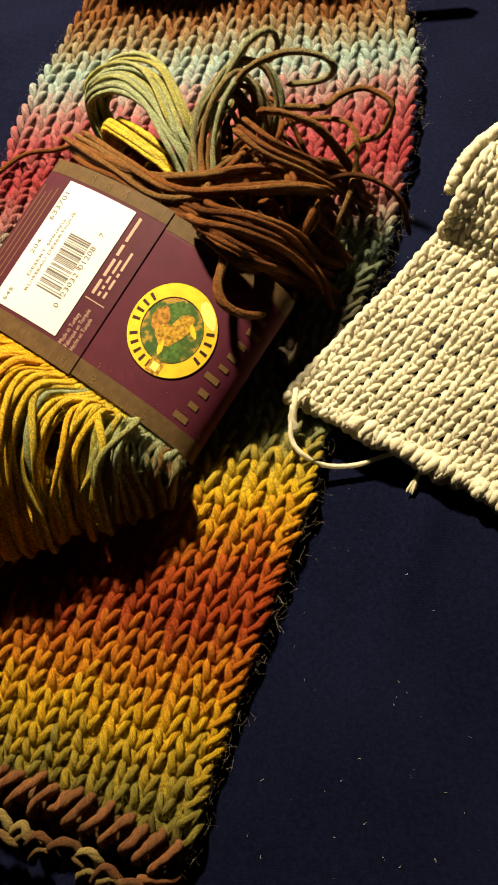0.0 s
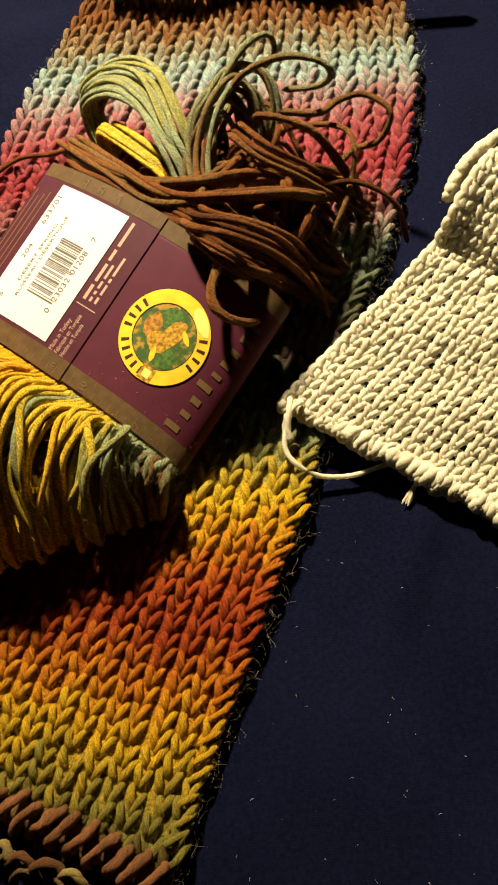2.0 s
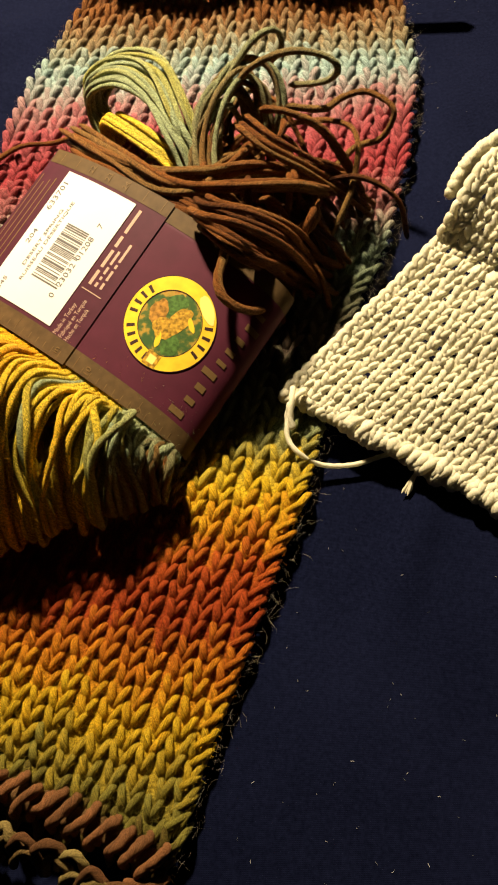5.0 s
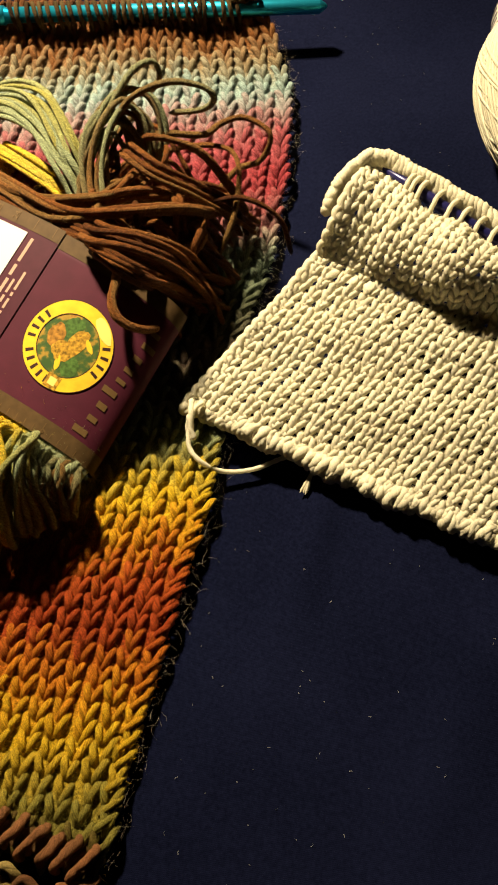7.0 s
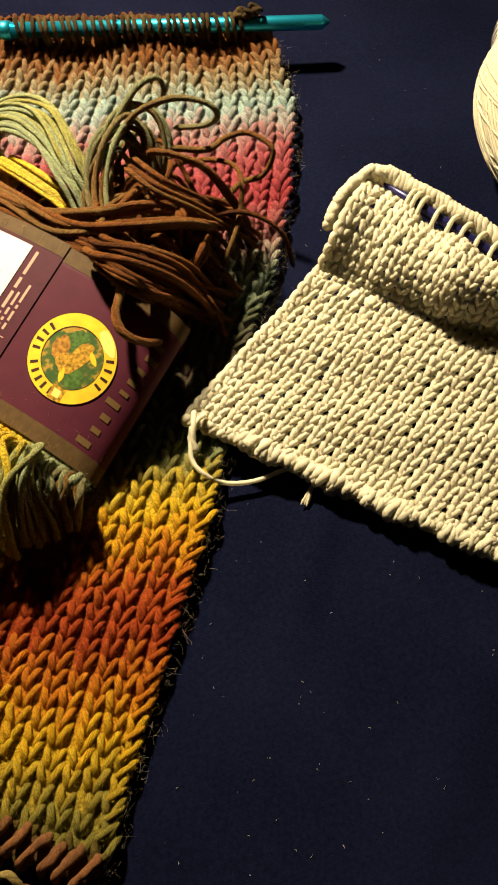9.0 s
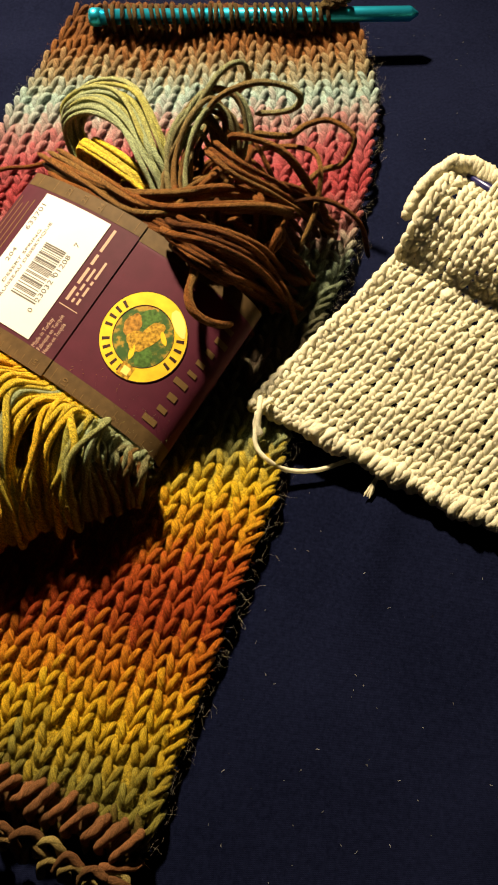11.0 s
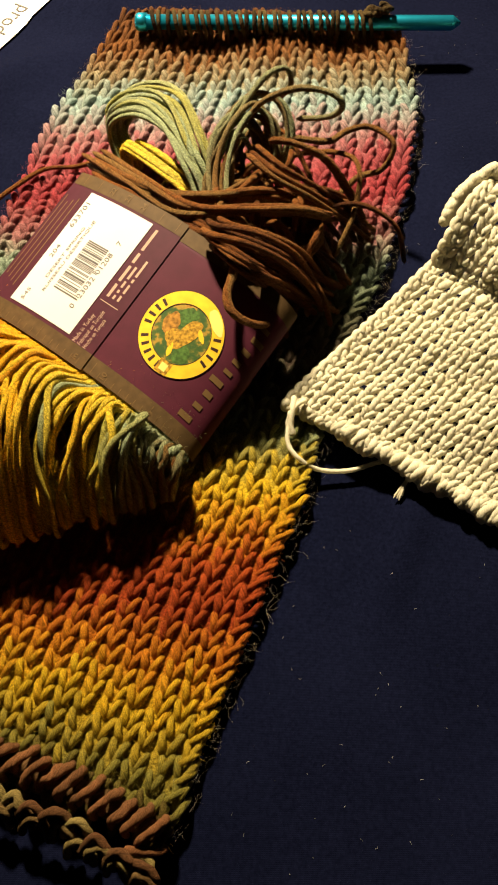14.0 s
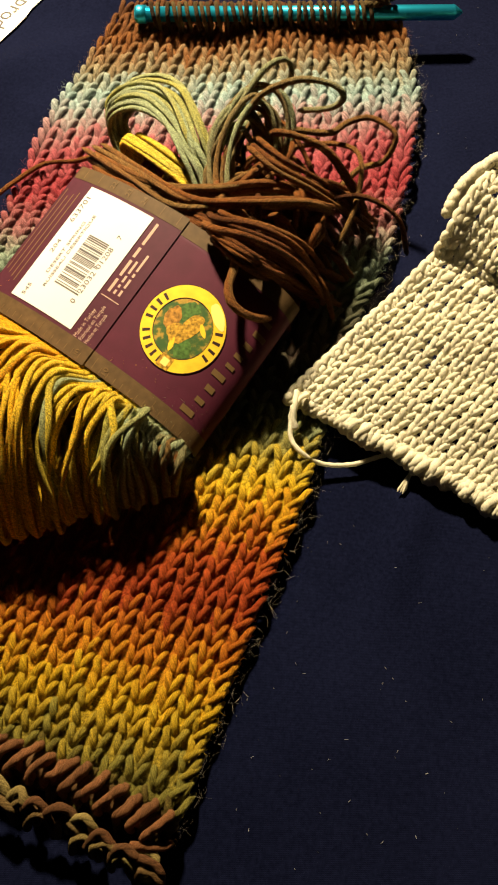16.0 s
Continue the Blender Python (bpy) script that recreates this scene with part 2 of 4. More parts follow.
def knit(buf, surf, cols, rows, width, height, thick, tone, seed=3, k=10, n=11, messy=0.05, fat=1.0, lumpy=0.0, flat=1.0):
    """Knit stitches over a surface: surf(s, r) gives the place and the normal at stitch s and row r."""
    rng = np.random.default_rng(seed)
    for side in (-1, 1):
        path, rad = arm(side, n, fat)
        T = np.gradient(path * [width, height, thick], axis=0)
        T /= np.linalg.norm(T, axis=1)[:, None]
        N = np.array([0, 0, 1.0]) - T[:, 2:3] * T
        N /= np.linalg.norm(N, axis=1)[:, None]
        B = np.cross(T, N)
        L = np.concatenate([[0], np.cumsum(np.linalg.norm(np.diff(path * [width, height, thick], axis=0), axis=1))])
        a = np.linspace(0, 2 * np.pi, k, endpoint=False)
        ph = a[None] + 5.4 / L[-1] * L[:, None]
        loc = (path * [width, height, thick])[:, None] + ((rad * width)[:, None] * (1 + 0.09 * np.cos(2 * ph) + 0.05 * np.cos(5 * ph)))[..., None] * (
            flat * np.cos(a)[None, :, None] * N[:, None] + np.sin(a)[None, :, None] * B[:, None])
        for j in range(rows):
            for i in range(cols):
                jit = rng.normal(0, messy, 4)
                g = loc * (1 + 0.6 * jit[3])
                s = i + 0.5 + g[..., 0] / width + jit[0]
                r = j + g[..., 1] / height + jit[1]
                P, Nn = surf(s, r)
                if lumpy:
                    f1, f2 = rng.uniform(0, 6.3, 2)
                    g = g + lumpy * 0.0010 * np.stack([np.sin(9 * ph + f1 + 900 * L[:, None]), np.cos(1700 * L[:, None] + f2 + 2 * ph), np.sin(1300 * L[:, None] + 3 * ph + f1)], -1)
                P = P + Nn * (g[..., 2] + jit[2] * 0.15 * thick)[..., None]
                fib = np.stack([np.cos(ph), np.sin(ph), np.broadcast_to(L[:, None] * 22 + rng.random() * 50, ph.shape)], -1)
                buf.grid(P, np.broadcast_to(tone(i, j, rng), ph.shape), fib)


# the scarf's two edges, from the cast-on edge to the needle
EDGE_R = [(0.0135, 0.008), (0.0245, 0.036), (0.0405, 0.074), (0.0585, 0.113), (0.0665, 0.137), (0.084, 0.190), (0.100, 0.220), (0.117, 0.277), (0.128, 0.327), (0.126, 0.361), (0.116, 0.378)]
EDGE_L = [(-0.125, 0.056), (-0.120, 0.075), (-0.113, 0.106), (-0.102, 0.142), (-0.096, 0.165), (-0.083, 0.208), (-0.075, 0.233), (-0.064, 0.283), (-0.050, 0.336), (-0.032, 0.370), (-0.018, 0.393)]
PLACE = np.array([0.0, 0.030, 0.071, 0.114, 0.139, 0.194, 0.228, 0.288, 0.337, 0.373, 0.393]) / 0.393
COLS, ROWS = 20, 66
FINE = np.linspace(0, 1, 200)
R_FINE = np.stack([np.interp(FINE, np.linspace(0, 1, 200), np.interp(FINE, PLACE, [p[c] for p in EDGE_R])) for c in (0, 1)], -1)
L_FINE = np.stack([np.interp(FINE, PLACE, [p[c] for p in EDGE_L]) for c in (0, 1)], -1)


def smooth(a, n=9):
    pad = np.vstack([2 * a[:1] - a[1:n + 1][::-1], a, 2 * a[-1:] - a[-n - 1:-1][::-1]])
    ker = np.hanning(2 * n + 3)[1:-1]
    ker /= ker.sum()
    return np.stack([np.convolve(pad[:, c], ker, "valid") for c in range(a.shape[1])], -1)


R_FINE, L_FINE = smooth(R_FINE), smooth(L_FINE)


def scarf_surface(s, r):
    v = np.asarray(r, float) / ROWS
    u = np.asarray(s, float) / COLS
    R = np.stack([np.interp(v, FINE, R_FINE[:, c]) for c in (0, 1)], -1)
    L = np.stack([np.interp(v, FINE, L_FINE[:, c]) for c in (0, 1)], -1)
    over = np.clip(v - 1, 0, 1)[..., None] * np.array([-0.2, 0.39]) + np.clip(v, -1, 0)[..., None] * np.array([0.2, 0.39])
    xy = L + (R - L) * u[..., None] + over
    z = 0.0032 + 0.010 * np.clip((v - 0.88) / 0.12, 0, 1.1) ** 1.2 + 0.0020 * np.exp(-((v - 0.95) / 0.05) ** 2) * np.sin(u * 15 - 1.0) + 0.0006 * np.sin(9 * u + 23 * v)
    return np.concatenate([xy, z[..., None]], -1), np.array([0.0, 0.0, 1.0])


scarf = tagged(new("knitted_scarf"), "striped wool scarf in gold, rust, red, pink and turquoise stocking stitch", "scarf")
buf = Buf()
knit(buf, scarf_surface, COLS, ROWS, 0.0074, 0.0060, 0.0038, lambda i, j, g: (j + g.normal(0, 0.45) + 0.35 * math.sin(i * 1.3)) / ROWS, fat=0.82, messy=0.085)
for j in range(37):
    sel = spline([(COLS - 0.90, j - 0.4, 0.0004), (COLS - 0.58, j + 0.0, 0.0036), (COLS - 0.24, j + 0.45, 0.0032), (COLS - 0.14, j + 0.85, 0.0004)], 12)
    P, _ = scarf_surface(sel[:, 0] + 0.06 * math.sin(j * 2.7), sel[:, 1] + 0.12 * math.sin(j * 4.1))
    P[:, 2] += sel[:, 2]
    tube(buf, P, 0.00100, j / ROWS, 9, 760.0, 2, 0.10, rnd=j * 0.37)
tagged(part("stitches", buf.mesh("stitches", SCARF_YARN), scarf), kind="stuff")
# the fabric's back as a yarn-coloured sheet, raised to keep stitch gaps off black
buf = Buf()
ss, rr = np.meshgrid(np.linspace(0.5, COLS - 0.5, 90), np.linspace(0.2, ROWS + 0.2, 120))
P, _ = scarf_surface(ss, rr)
P[..., 2] += 0.0011 + 0.0004 * np.sin(ss * 6.28)
buf.grid(P, rr / ROWS, P * 300, closed=False)
part("purl_side", buf.mesh("purl_side", SCARF_YARN), scarf)

# ---- the cream swatch ----
Q0 = np.array([0.0555, 0.1560])
ALONG, UP = np.array([0.832, -0.555]), np.array([0.773, 0.634])
C_COLS, C_ROWS, C_WIDE = 31, 28, 0.0057
PROFILE = np.array([(0.0, 0.010), (0.010, 0.0115), (0.03, 0.0165), (0.055, 0.0230), (0.070, 0.0270), (0.0745, 0.0274), (0.0765, 0.0305), (0.0785, 0.0350), (0.0815, 0.0395), (0.0855, 0.0432), (0.0905, 0.0458), (0.0970, 0.0464), (0.1030, 0.0440), (0.107, 0.040)])
P_LEN = np.concatenate([[0], np.cumsum(np.linalg.norm(np.diff(PROFILE, axis=0), axis=1))])
C_HEIGHT = P_LEN[-1] / C_ROWS


def cream_surface(s, r):
    l = np.clip(np.asarray(r, float) * C_HEIGHT, -0.004, P_LEN[-1] + 0.004)
    d, z = np.interp(l, P_LEN, PROFILE[:, 0]), np.interp(l, P_LEN, PROFILE[:, 1])
    d = d + np.minimum(l, 0)
    d2, z2 = np.interp(l + 0.001, P_LEN, PROFILE[:, 0]), np.interp(l + 0.001, P_LEN, PROFILE[:, 1])
    e = np.asarray(s, float) * C_WIDE
    w = np.clip((l - 0.088) / 0.03, 0, 1)
    d = d - 0.20 * np.clip(e, 0, 1) * np.clip((l - 0.078) / 0.035, 0, 1)
    d = d + w * 0.009 * np.exp(-np.clip(e, 0, 1) / 0.02)
    e = e - w * 0.006 * np.exp(-np.clip(e, 0, 1) / 0.035)
    # slack in the fabric: the roll swells and sinks, and a few stitches gape under it
    roll = np.clip((l - 0.074) / 0.012, 0, 1)
    d = d + roll * (0.0016 * np.sin(95 * e + 0.6) + 0.0010 * np.sin(210 * e))
    z = z + roll * (0.0012 * np.sin(120 * e + 2.0) + 0.0008 * np.sin(260 * e + 90 * l)) + 0.0008 * np.sin(70 * e + 95 * l) + 0.0005 * np.sin(190 * l - 60 * e)
    for he, hl, size in ((0.010, 0.0715, 0.0010), (0.0165, 0.0725, 0.0014), (0.0235, 0.0725, 0.0014), (0.026, 0.064, 0.0008)):
        de, dl = e - he, l - hl
        far = np.hypot(de, dl) + 1e-5
        push = size * np.exp(-(far / 0.0036) ** 2) / far
        e, d = e + de * push, d + dl * push
    xy = Q0 + d[..., None] * UP + e[..., None] * ALONG
    z = z - 0.035 * e * np.clip(1 - d / 0.09, 0, 1) * 0.6 + 0.0006 * np.sin(60 * e + 50 * d)
    slope = np.arctan2(z2 - np.interp(l, P_LEN, PROFILE[:, 1]), d2 - np.interp(l, P_LEN, PROFILE[:, 0]) + 1e-9)
    nrm = np.stack([-np.sin(slope) * UP[0], -np.sin(slope) * UP[1], np.cos(slope)], -1)
    return np.concatenate([xy, z[..., None]], -1), nrm


swatch = tagged(new("knitted_swatch"), "cream cotton knitted swatch with a rolled top on its needle", "knitting")
buf = Buf()
knit(buf, cream_surface, C_COLS, C_ROWS, C_WIDE, C_HEIGHT, 0.0015, lambda i, j, g: g.random(), seed=8, messy=0.06, fat=1.08, k=9, n=11, lumpy=0.5, flat=0.85)
tagged(part("stitches", buf.mesh("stitches", CREAM_YARN), swatch), kind="stuff")
# the loops behind the stitches, with a small gap left beside each
buf = Buf()
ss, rr = np.meshgrid(np.arange(0.15, C_COLS, 0.125), np.arange(0, C_ROWS + 0.01, 0.125))
P, N = cream_surface(ss, rr)
P = P + N * (0.0007 + 0.0004 * np.sin(ss * 12.57) * np.cos(rr * 6.28))[..., None]
buf.grid(P, 0.3 + 0.2 * np.sin(ss * 6.28), P * 500, closed=False)
f = buf.f[0]
sm, rm = ss.ravel()[f].mean(1), rr.ravel()[f].mean(1)
size = 0.20 + 0.10 * np.sin(np.round(sm) * 2.1 + np.floor(rm) * 3.7)
gap = np.hypot(sm - np.round(sm) - 0.04, (rm - np.floor(rm) - 0.48) * 0.9) < size
buf.f = [f[~gap]]
part("purl_side", buf.mesh("purl_side", CREAM_YARN), swatch)

# ---- the skein ----
SK_TURN, SK_SCALE = 0.8897, 1.065
A_DIR = np.array([math.cos(SK_TURN), math.sin(SK_TURN), 0.0])
C_DIR = np.array([A_DIR[1], -A_DIR[0], 0.0])
SK_W, SK_H, SK_SLOPE = 0.0612, 0.0156, 0.2735
TABLE = np.linspace(0, np.pi, 1001)
ARC = np.concatenate([[0], np.cumsum(np.hypot(np.diff(SK_W * np.cos(TABLE)), np.diff(SK_H * np.sin(TABLE))))]) / SK_SCALE


def skein_point(a, phi, grow=0.0):
    """A place on the skein: a along its axis, phi round it (0 at its east side, a right angle on top)."""
    a, phi = SK_SCALE * np.asarray(a, float) - 0.0021, np.asarray(phi, float)
    c = -0.1288 + np.maximum((SK_W + grow) * np.cos(phi), -0.0455 - grow)
    z = 0.0207 + SK_SLOPE * (a - 0.1467) + (SK_H + grow) * np.sin(phi)
    z = np.maximum(z, 0.0088 + grow)
    return a[..., None] * A_DIR + c[..., None] * C_DIR + z[..., None] * np.array([0.0, 0.0, 1.0])


def on_band(a, q, lift):
    """A place on the band: a along the axis, q the way round from its east side, in metres."""
    a, q = np.broadcast_arrays(np.asarray(a, float), np.asarray(q, float))
    return skein_point(a, np.interp(q, ARC, TABLE), lift)


def scaled_from_eye(p):
    """Scales tangle places from the camera's eye to fit its view, above the scarf."""
    p = 1.065 * np.asarray(p, float) + np.array([-0.0030, -0.0007, -0.0168])
    p[..., 2] = np.maximum(p[..., 2], 0.0092)
    return p


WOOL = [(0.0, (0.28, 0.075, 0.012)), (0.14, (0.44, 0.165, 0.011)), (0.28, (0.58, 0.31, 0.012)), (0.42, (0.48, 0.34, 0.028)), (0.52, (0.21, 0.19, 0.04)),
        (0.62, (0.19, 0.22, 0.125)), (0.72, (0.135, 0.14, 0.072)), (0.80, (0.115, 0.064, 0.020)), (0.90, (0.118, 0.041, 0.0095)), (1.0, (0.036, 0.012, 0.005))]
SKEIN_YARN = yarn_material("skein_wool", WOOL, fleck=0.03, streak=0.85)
TAN = plain_material("tan_rim_print", (0.072, 0.043, 0.017), 0.6, mottled=0.2, scale=300.0)
PLUM_LEFT = plain_material("plum_overlap_card", (0.052, 0.0105, 0.020), 0.58, mottled=0.12, scale=200.0)
STICKER = plain_material("white_sticker_paper", (0.56, 0.545, 0.52), 0.5, mottled=0.03, scale=60.0)
INK = plain_material("grey_ink", (0.10, 0.092, 0.09), 0.6, mottled=0.1)
PALE = plain_material("pale_pink_ink", (0.40, 0.26, 0.20), 0.5, mottled=0.1)
BRONZE = plain_material("bronze_ink", (0.125, 0.075, 0.030), 0.45, mottled=0.15)
YELLOW = plain_material("yellow_ink", (0.66, 0.42, 0.025), 0.45, mottled=0.12, scale=300.0)
PALE_YELLOW = plain_material("pale_yellow_ink", (0.72, 0.55, 0.14), 0.45, mottled=0.08)
GREEN_INK = plain_material("green_ink", (0.055, 0.11, 0.022), 0.5, mottled=0.5, scale=700.0)
GOLD_INK = plain_material("gold_ink", (0.34, 0.19, 0.02), 0.5, mottled=0.65, scale=900.0)
RUST_INK = plain_material("rust_ink", (0.27, 0.13, 0.02), 0.5, mottled=0.6, scale=700.0)
PICTURE_INK, nt, p = nodes_of("mottled_picture_ink")
geo = nt.nodes.new("ShaderNodeNewGeometry")
n1 = add(nt, "ShaderNodeTexNoise", Scale=210.0, Detail=6.0, Roughness=0.6)
r = ramp(nt, [(0.42, (0.035, 0.075, 0.018)), (0.50, (0.075, 0.10, 0.02)), (0.55, (0.26, 0.17, 0.025)), (0.62, (0.33, 0.20, 0.03)), (0.70, (0.25, 0.10, 0.02))])
nt.links.new(geo.outputs["Position"], n1.inputs["Vector"])
nt.links.new(n1.outputs["Fac"], r.inputs[0])
nt.links.new(r.outputs["Color"], p.inputs["Base Color"])
p.inputs["Roughness"].default_value = 0.6
p.inputs["Specular IOR Level"].default_value = 0.12
BROWN_INK = plain_material("dark_brown_ink", (0.035, 0.016, 0.012), 0.5, mottled=0.1)


def patch(name, a0, a1, q0, q1, lift, material, parent, na=6, nq=14, skew=0.0, label=""):
    """A printed rectangle on the band; skew widens it towards the tangled end."""
    aa, uu = np.meshgrid(np.linspace(a0, a1, na), np.linspace(0, 1, nq), indexing="ij")
    qq = q0 + (q1 - q0) * uu + skew * (aa - a0) / (a1 - a0) * uu
    b = Buf()
    P = on_band(aa, qq, lift)
    b.grid(P, aa * 0, P * 300, closed=False)
    return part(name, b.mesh(name, material), parent, label)


def round_patch(name, a0, q0, r0, r1, lift, material, parent, from_deg=0.0, to_deg=360.0, wobble=0.0, squash=1.0, turn=0.0, label=""):
    """A disc, ring, arc or blot printed on the band round (a0, q0)."""
    t = np.radians(np.linspace(from_deg, to_deg, 49))
    rr, tt = np.meshgrid(np.linspace(r0, r1, 4), t, indexing="ij")
    rr = rr * (1 + wobble * (np.sin(3 * tt + a0 * 9000) * 0.6 + np.sin(5 * tt + q0 * 7000) * 0.4 + np.sin(9 * tt) * 0.25))
    x, y = rr * np.cos(tt), rr * np.sin(tt) * squash
    x, y = x * math.cos(turn) - y * math.sin(turn), x * math.sin(turn) + y * math.cos(turn)
    b = Buf()
    P = on_band(a0 + x, q0 + y, lift)
    b.grid(P, rr * 0, P * 300, closed=False)
    return part(name, b.mesh(name, material), parent, label)


def letters(text, size, stretch=1.0):
    """The text's flat faces, in metres, and its width, from the built-in font."""
    cu = bpy.data.curves.new("text", "FONT")
    cu.body, cu.size, cu.resolution_u = text, 1.0, 2
    ob = new("text", cu)
    me = bpy.data.meshes.new_from_object(ob.evaluated_get(bpy.context.evaluated_depsgraph_get()))
    bpy.data.objects.remove(ob)
    co = np.array([v.co[:] for v in me.vertices])
    width = co[:, 0].max() - co[:, 0].min()
    co[:, 0] -= co[:, 0].min()
    return me, co, width


def band_text(text, a0, a1, q0, height, lift, material, parent, slope=0.0):
    """Printed words on the band from a0 to a1, with capitals of that height."""
    me, co, width = letters(text, height)
    a = a0 + co[:, 0] / width * (a1 - a0)
    q = q0 + co[:, 1] / 0.70 * height + slope * (a - a0)
    P = on_band(a, q, lift)
    for v, p in zip(me.vertices, P):
        v.co = p
    me.materials.clear()
    me.materials.append(material)
    return part("printed_word", me, parent)


skein = tagged(new("yarn_skein"), "tangled skein of variegated wool yarn in a plum paper band", "yarn skein")
b = Buf()
aa, pp = np.meshgrid(np.linspace(0.1095, 0.1695, 10), np.linspace(0, 2 * np.pi, 96, endpoint=False), indexing="ij")
P = np.concatenate([skein_point(aa, pp), skein_point(aa, pp, -0.0004)[::-1]])
b.grid(P, np.zeros(P.shape[:2]), P * 300)
band = part("paper_band", b.mesh("paper_band", PLUM), skein, "plum paper band with printed rims")
patch("rim_print", 0.1095, 0.1153, 0.0, 0.0518, 0.00012, TAN, band, 3, 40, label="tan printed ruler rim")
patch("rim_print", 0.1640, 0.1695, 0.0, 0.0518, 0.00012, TAN, band, 3, 40, label="tan printed ruler rim")
flap = patch("overlap_flap", 0.1088, 0.1700, 0.0515, 0.120, 0.0005, PLUM_LEFT, band, 8, 240, label="plum overlapping end of the band")
patch("rim_print", 0.1088, 0.1152, 0.0515, 0.120, 0.00062, TAN, band, 3, 40, label="tan printed ruler rim")
patch("rim_print", 0.1650, 0.1700, 0.0515, 0.120, 0.00062, TAN, band, 3, 40, label="tan printed ruler rim")
for k in range(33):
    q = 0.010 + k * 0.00318
    up = 0.00062 if q > 0.0515 else 0.00012
    patch("ruler_tick", 0.1098, 0.1098 + (0.0042 if k % 8 == 4 else 0.0021), q, q + 0.00022, up + 0.0001, BRONZE, band, 2, 2)
for k in range(9):
    q = 0.0545 + k * 0.0075
    patch("ruler_tick", 0.1658, 0.1696, q, q + 0.00022, 0.00072, BRONZE, band, 2, 2)
band_text("10", 0.1105, 0.1130, 0.0425, 0.0020, 0.0003, BRONZE, band)
band_text("9", 0.1105, 0.1120, 0.0213, 0.0020, 0.0003, BRONZE, band)
band_text("in", 0.1105, 0.1125, 0.0555, 0.0020, 0.0008, BRONZE, band)
for word, q in (("24", 0.0695), ("23", 0.0770), ("22", 0.0845)):
    band_text(word, 0.1662, 0.1690, q, 0.0020, 0.0008, BRONZE, band)
# the white sticker and its print
sticker = patch("barcode_sticker", 0.1165, 0.1638, 0.0632, 0.0934, 0.0008, STICKER, band, 8, 80, label="white paper barcode sticker")
LIFT = 0.00092
band_text("633701", 0.1490, 0.1597, 0.0903, 0.0022, LIFT, INK, sticker)
band_text("204", 0.1360, 0.1415, 0.0893, 0.0017, LIFT, INK, sticker)
band_text("DESERT SPRING", 0.1290, 0.1510, 0.0852, 0.0012, LIFT, INK, sticker)
band_text("RUISSEAU D\u00c9SERTIQUE", 0.1243, 0.1548, 0.0826, 0.0012, LIFT, INK, sticker, 0.02)
band_text("545", 0.1182, 0.1230, 0.0880, 0.0015, LIFT, INK, sticker)
for word, a0, a1 in (("0", 0.1243, 0.1258), ("23032", 0.1285, 0.1372), ("01208", 0.1388, 0.1474), ("7", 0.1512, 0.1527)):
    band_text(word, a0, a1, 0.0684, 0.0020, LIFT, INK, sticker)
pick = random.Random(5)
a = 0.1274
k = 0
while a < 0.1484:
    w = pick.choice((0.00025, 0.00025, 0.0005, 0.00075))
    low = 0.0690 if k in (0, 1, 14, 15, 29, 30) else 0.0710
    patch("barcode_bar", a, a + w, low, 0.0805, LIFT, INK, sticker, 2, 6)
    a += w + pick.choice((0.00025, 0.00025, 0.0005, 0.00075))
    k += 1
# print on the flap
for word, a1, q in (("Made in Turkey", 0.1268, 0.0597), ("Fabriqu\u00e9 en Turquie", 0.1294, 0.0573), ("Hecho en Turqu\u00eda", 0.1272, 0.0549)):
    band_text(word, 0.1155, a1, q, 0.0016, 0.00060, PALE, flap)
patch("printed_line", 0.1322, 0.1325, 0.0540, 0.0620, 0.00062, PALE, flap, 2, 4)
for a0, a1, q, h in ((0.1352, 0.1405, 0.0572, 0.0019), (0.1418, 0.1482, 0.0572, 0.0019), (0.1495, 0.1535, 0.0573, 0.0019), (0.1548, 0.1636, 0.0573, 0.0019),
                     (0.1354, 0.1370, 0.0551, 0.0015), (0.1380, 0.1392, 0.0551, 0.0015), (0.1402, 0.1428, 0.0551, 0.0015), (0.1438, 0.1488, 0.0551, 0.0015),
                     (0.1355, 0.1378, 0.0530, 0.0015), (0.1388, 0.1424, 0.0530, 0.0015), (0.1434, 0.1448, 0.0530, 0.0015), (0.1458, 0.1525, 0.0530, 0.0015)):
    patch("printed_bar", a0 - 0.0008, a1 - 0.0008, q + 0.0026, q + 0.0026 + h * 0.6, 0.00062, PALE, flap, 3, 2)
for k in range(7):
    patch("printed_bar", 0.121 + 0.001 * k, 0.160 - 0.0013 * (k % 3), 0.0965 + 0.0022 * k, 0.0969 + 0.0022 * k, 0.00062, BRONZE, flap, 5, 2)
# the round emblem: a belt-like ring, plain blots inside
EA, EQ = 0.1382, 0.0302
emblem = round_patch("round_emblem", EA, EQ, 0.0, 0.0104, 0.00020, PICTURE_INK, band, label="round yellow and green printed emblem")
round_patch("emblem_sky", EA + 0.0010, EQ + 0.0050, 0.0, 0.0042, 0.00022, RUST_INK, emblem, wobble=0.10, squash=0.7, turn=0.2)
round_patch("emblem_bush", EA + 0.0060, EQ + 0.0012, 0.0, 0.0036, 0.00024, GREEN_INK, emblem, wobble=0.16, squash=0.9)
round_patch("emblem_bush", EA - 0.0055, EQ - 0.0042, 0.0, 0.0035, 0.00024, GREEN_INK, emblem, wobble=0.14, squash=0.8)
round_patch("emblem_shape", EA + 0.0012, EQ - 0.0020, 0.0, 0.0062, 0.00026, GOLD_INK, emblem, wobble=0.10, squash=0.45, turn=-0.25)
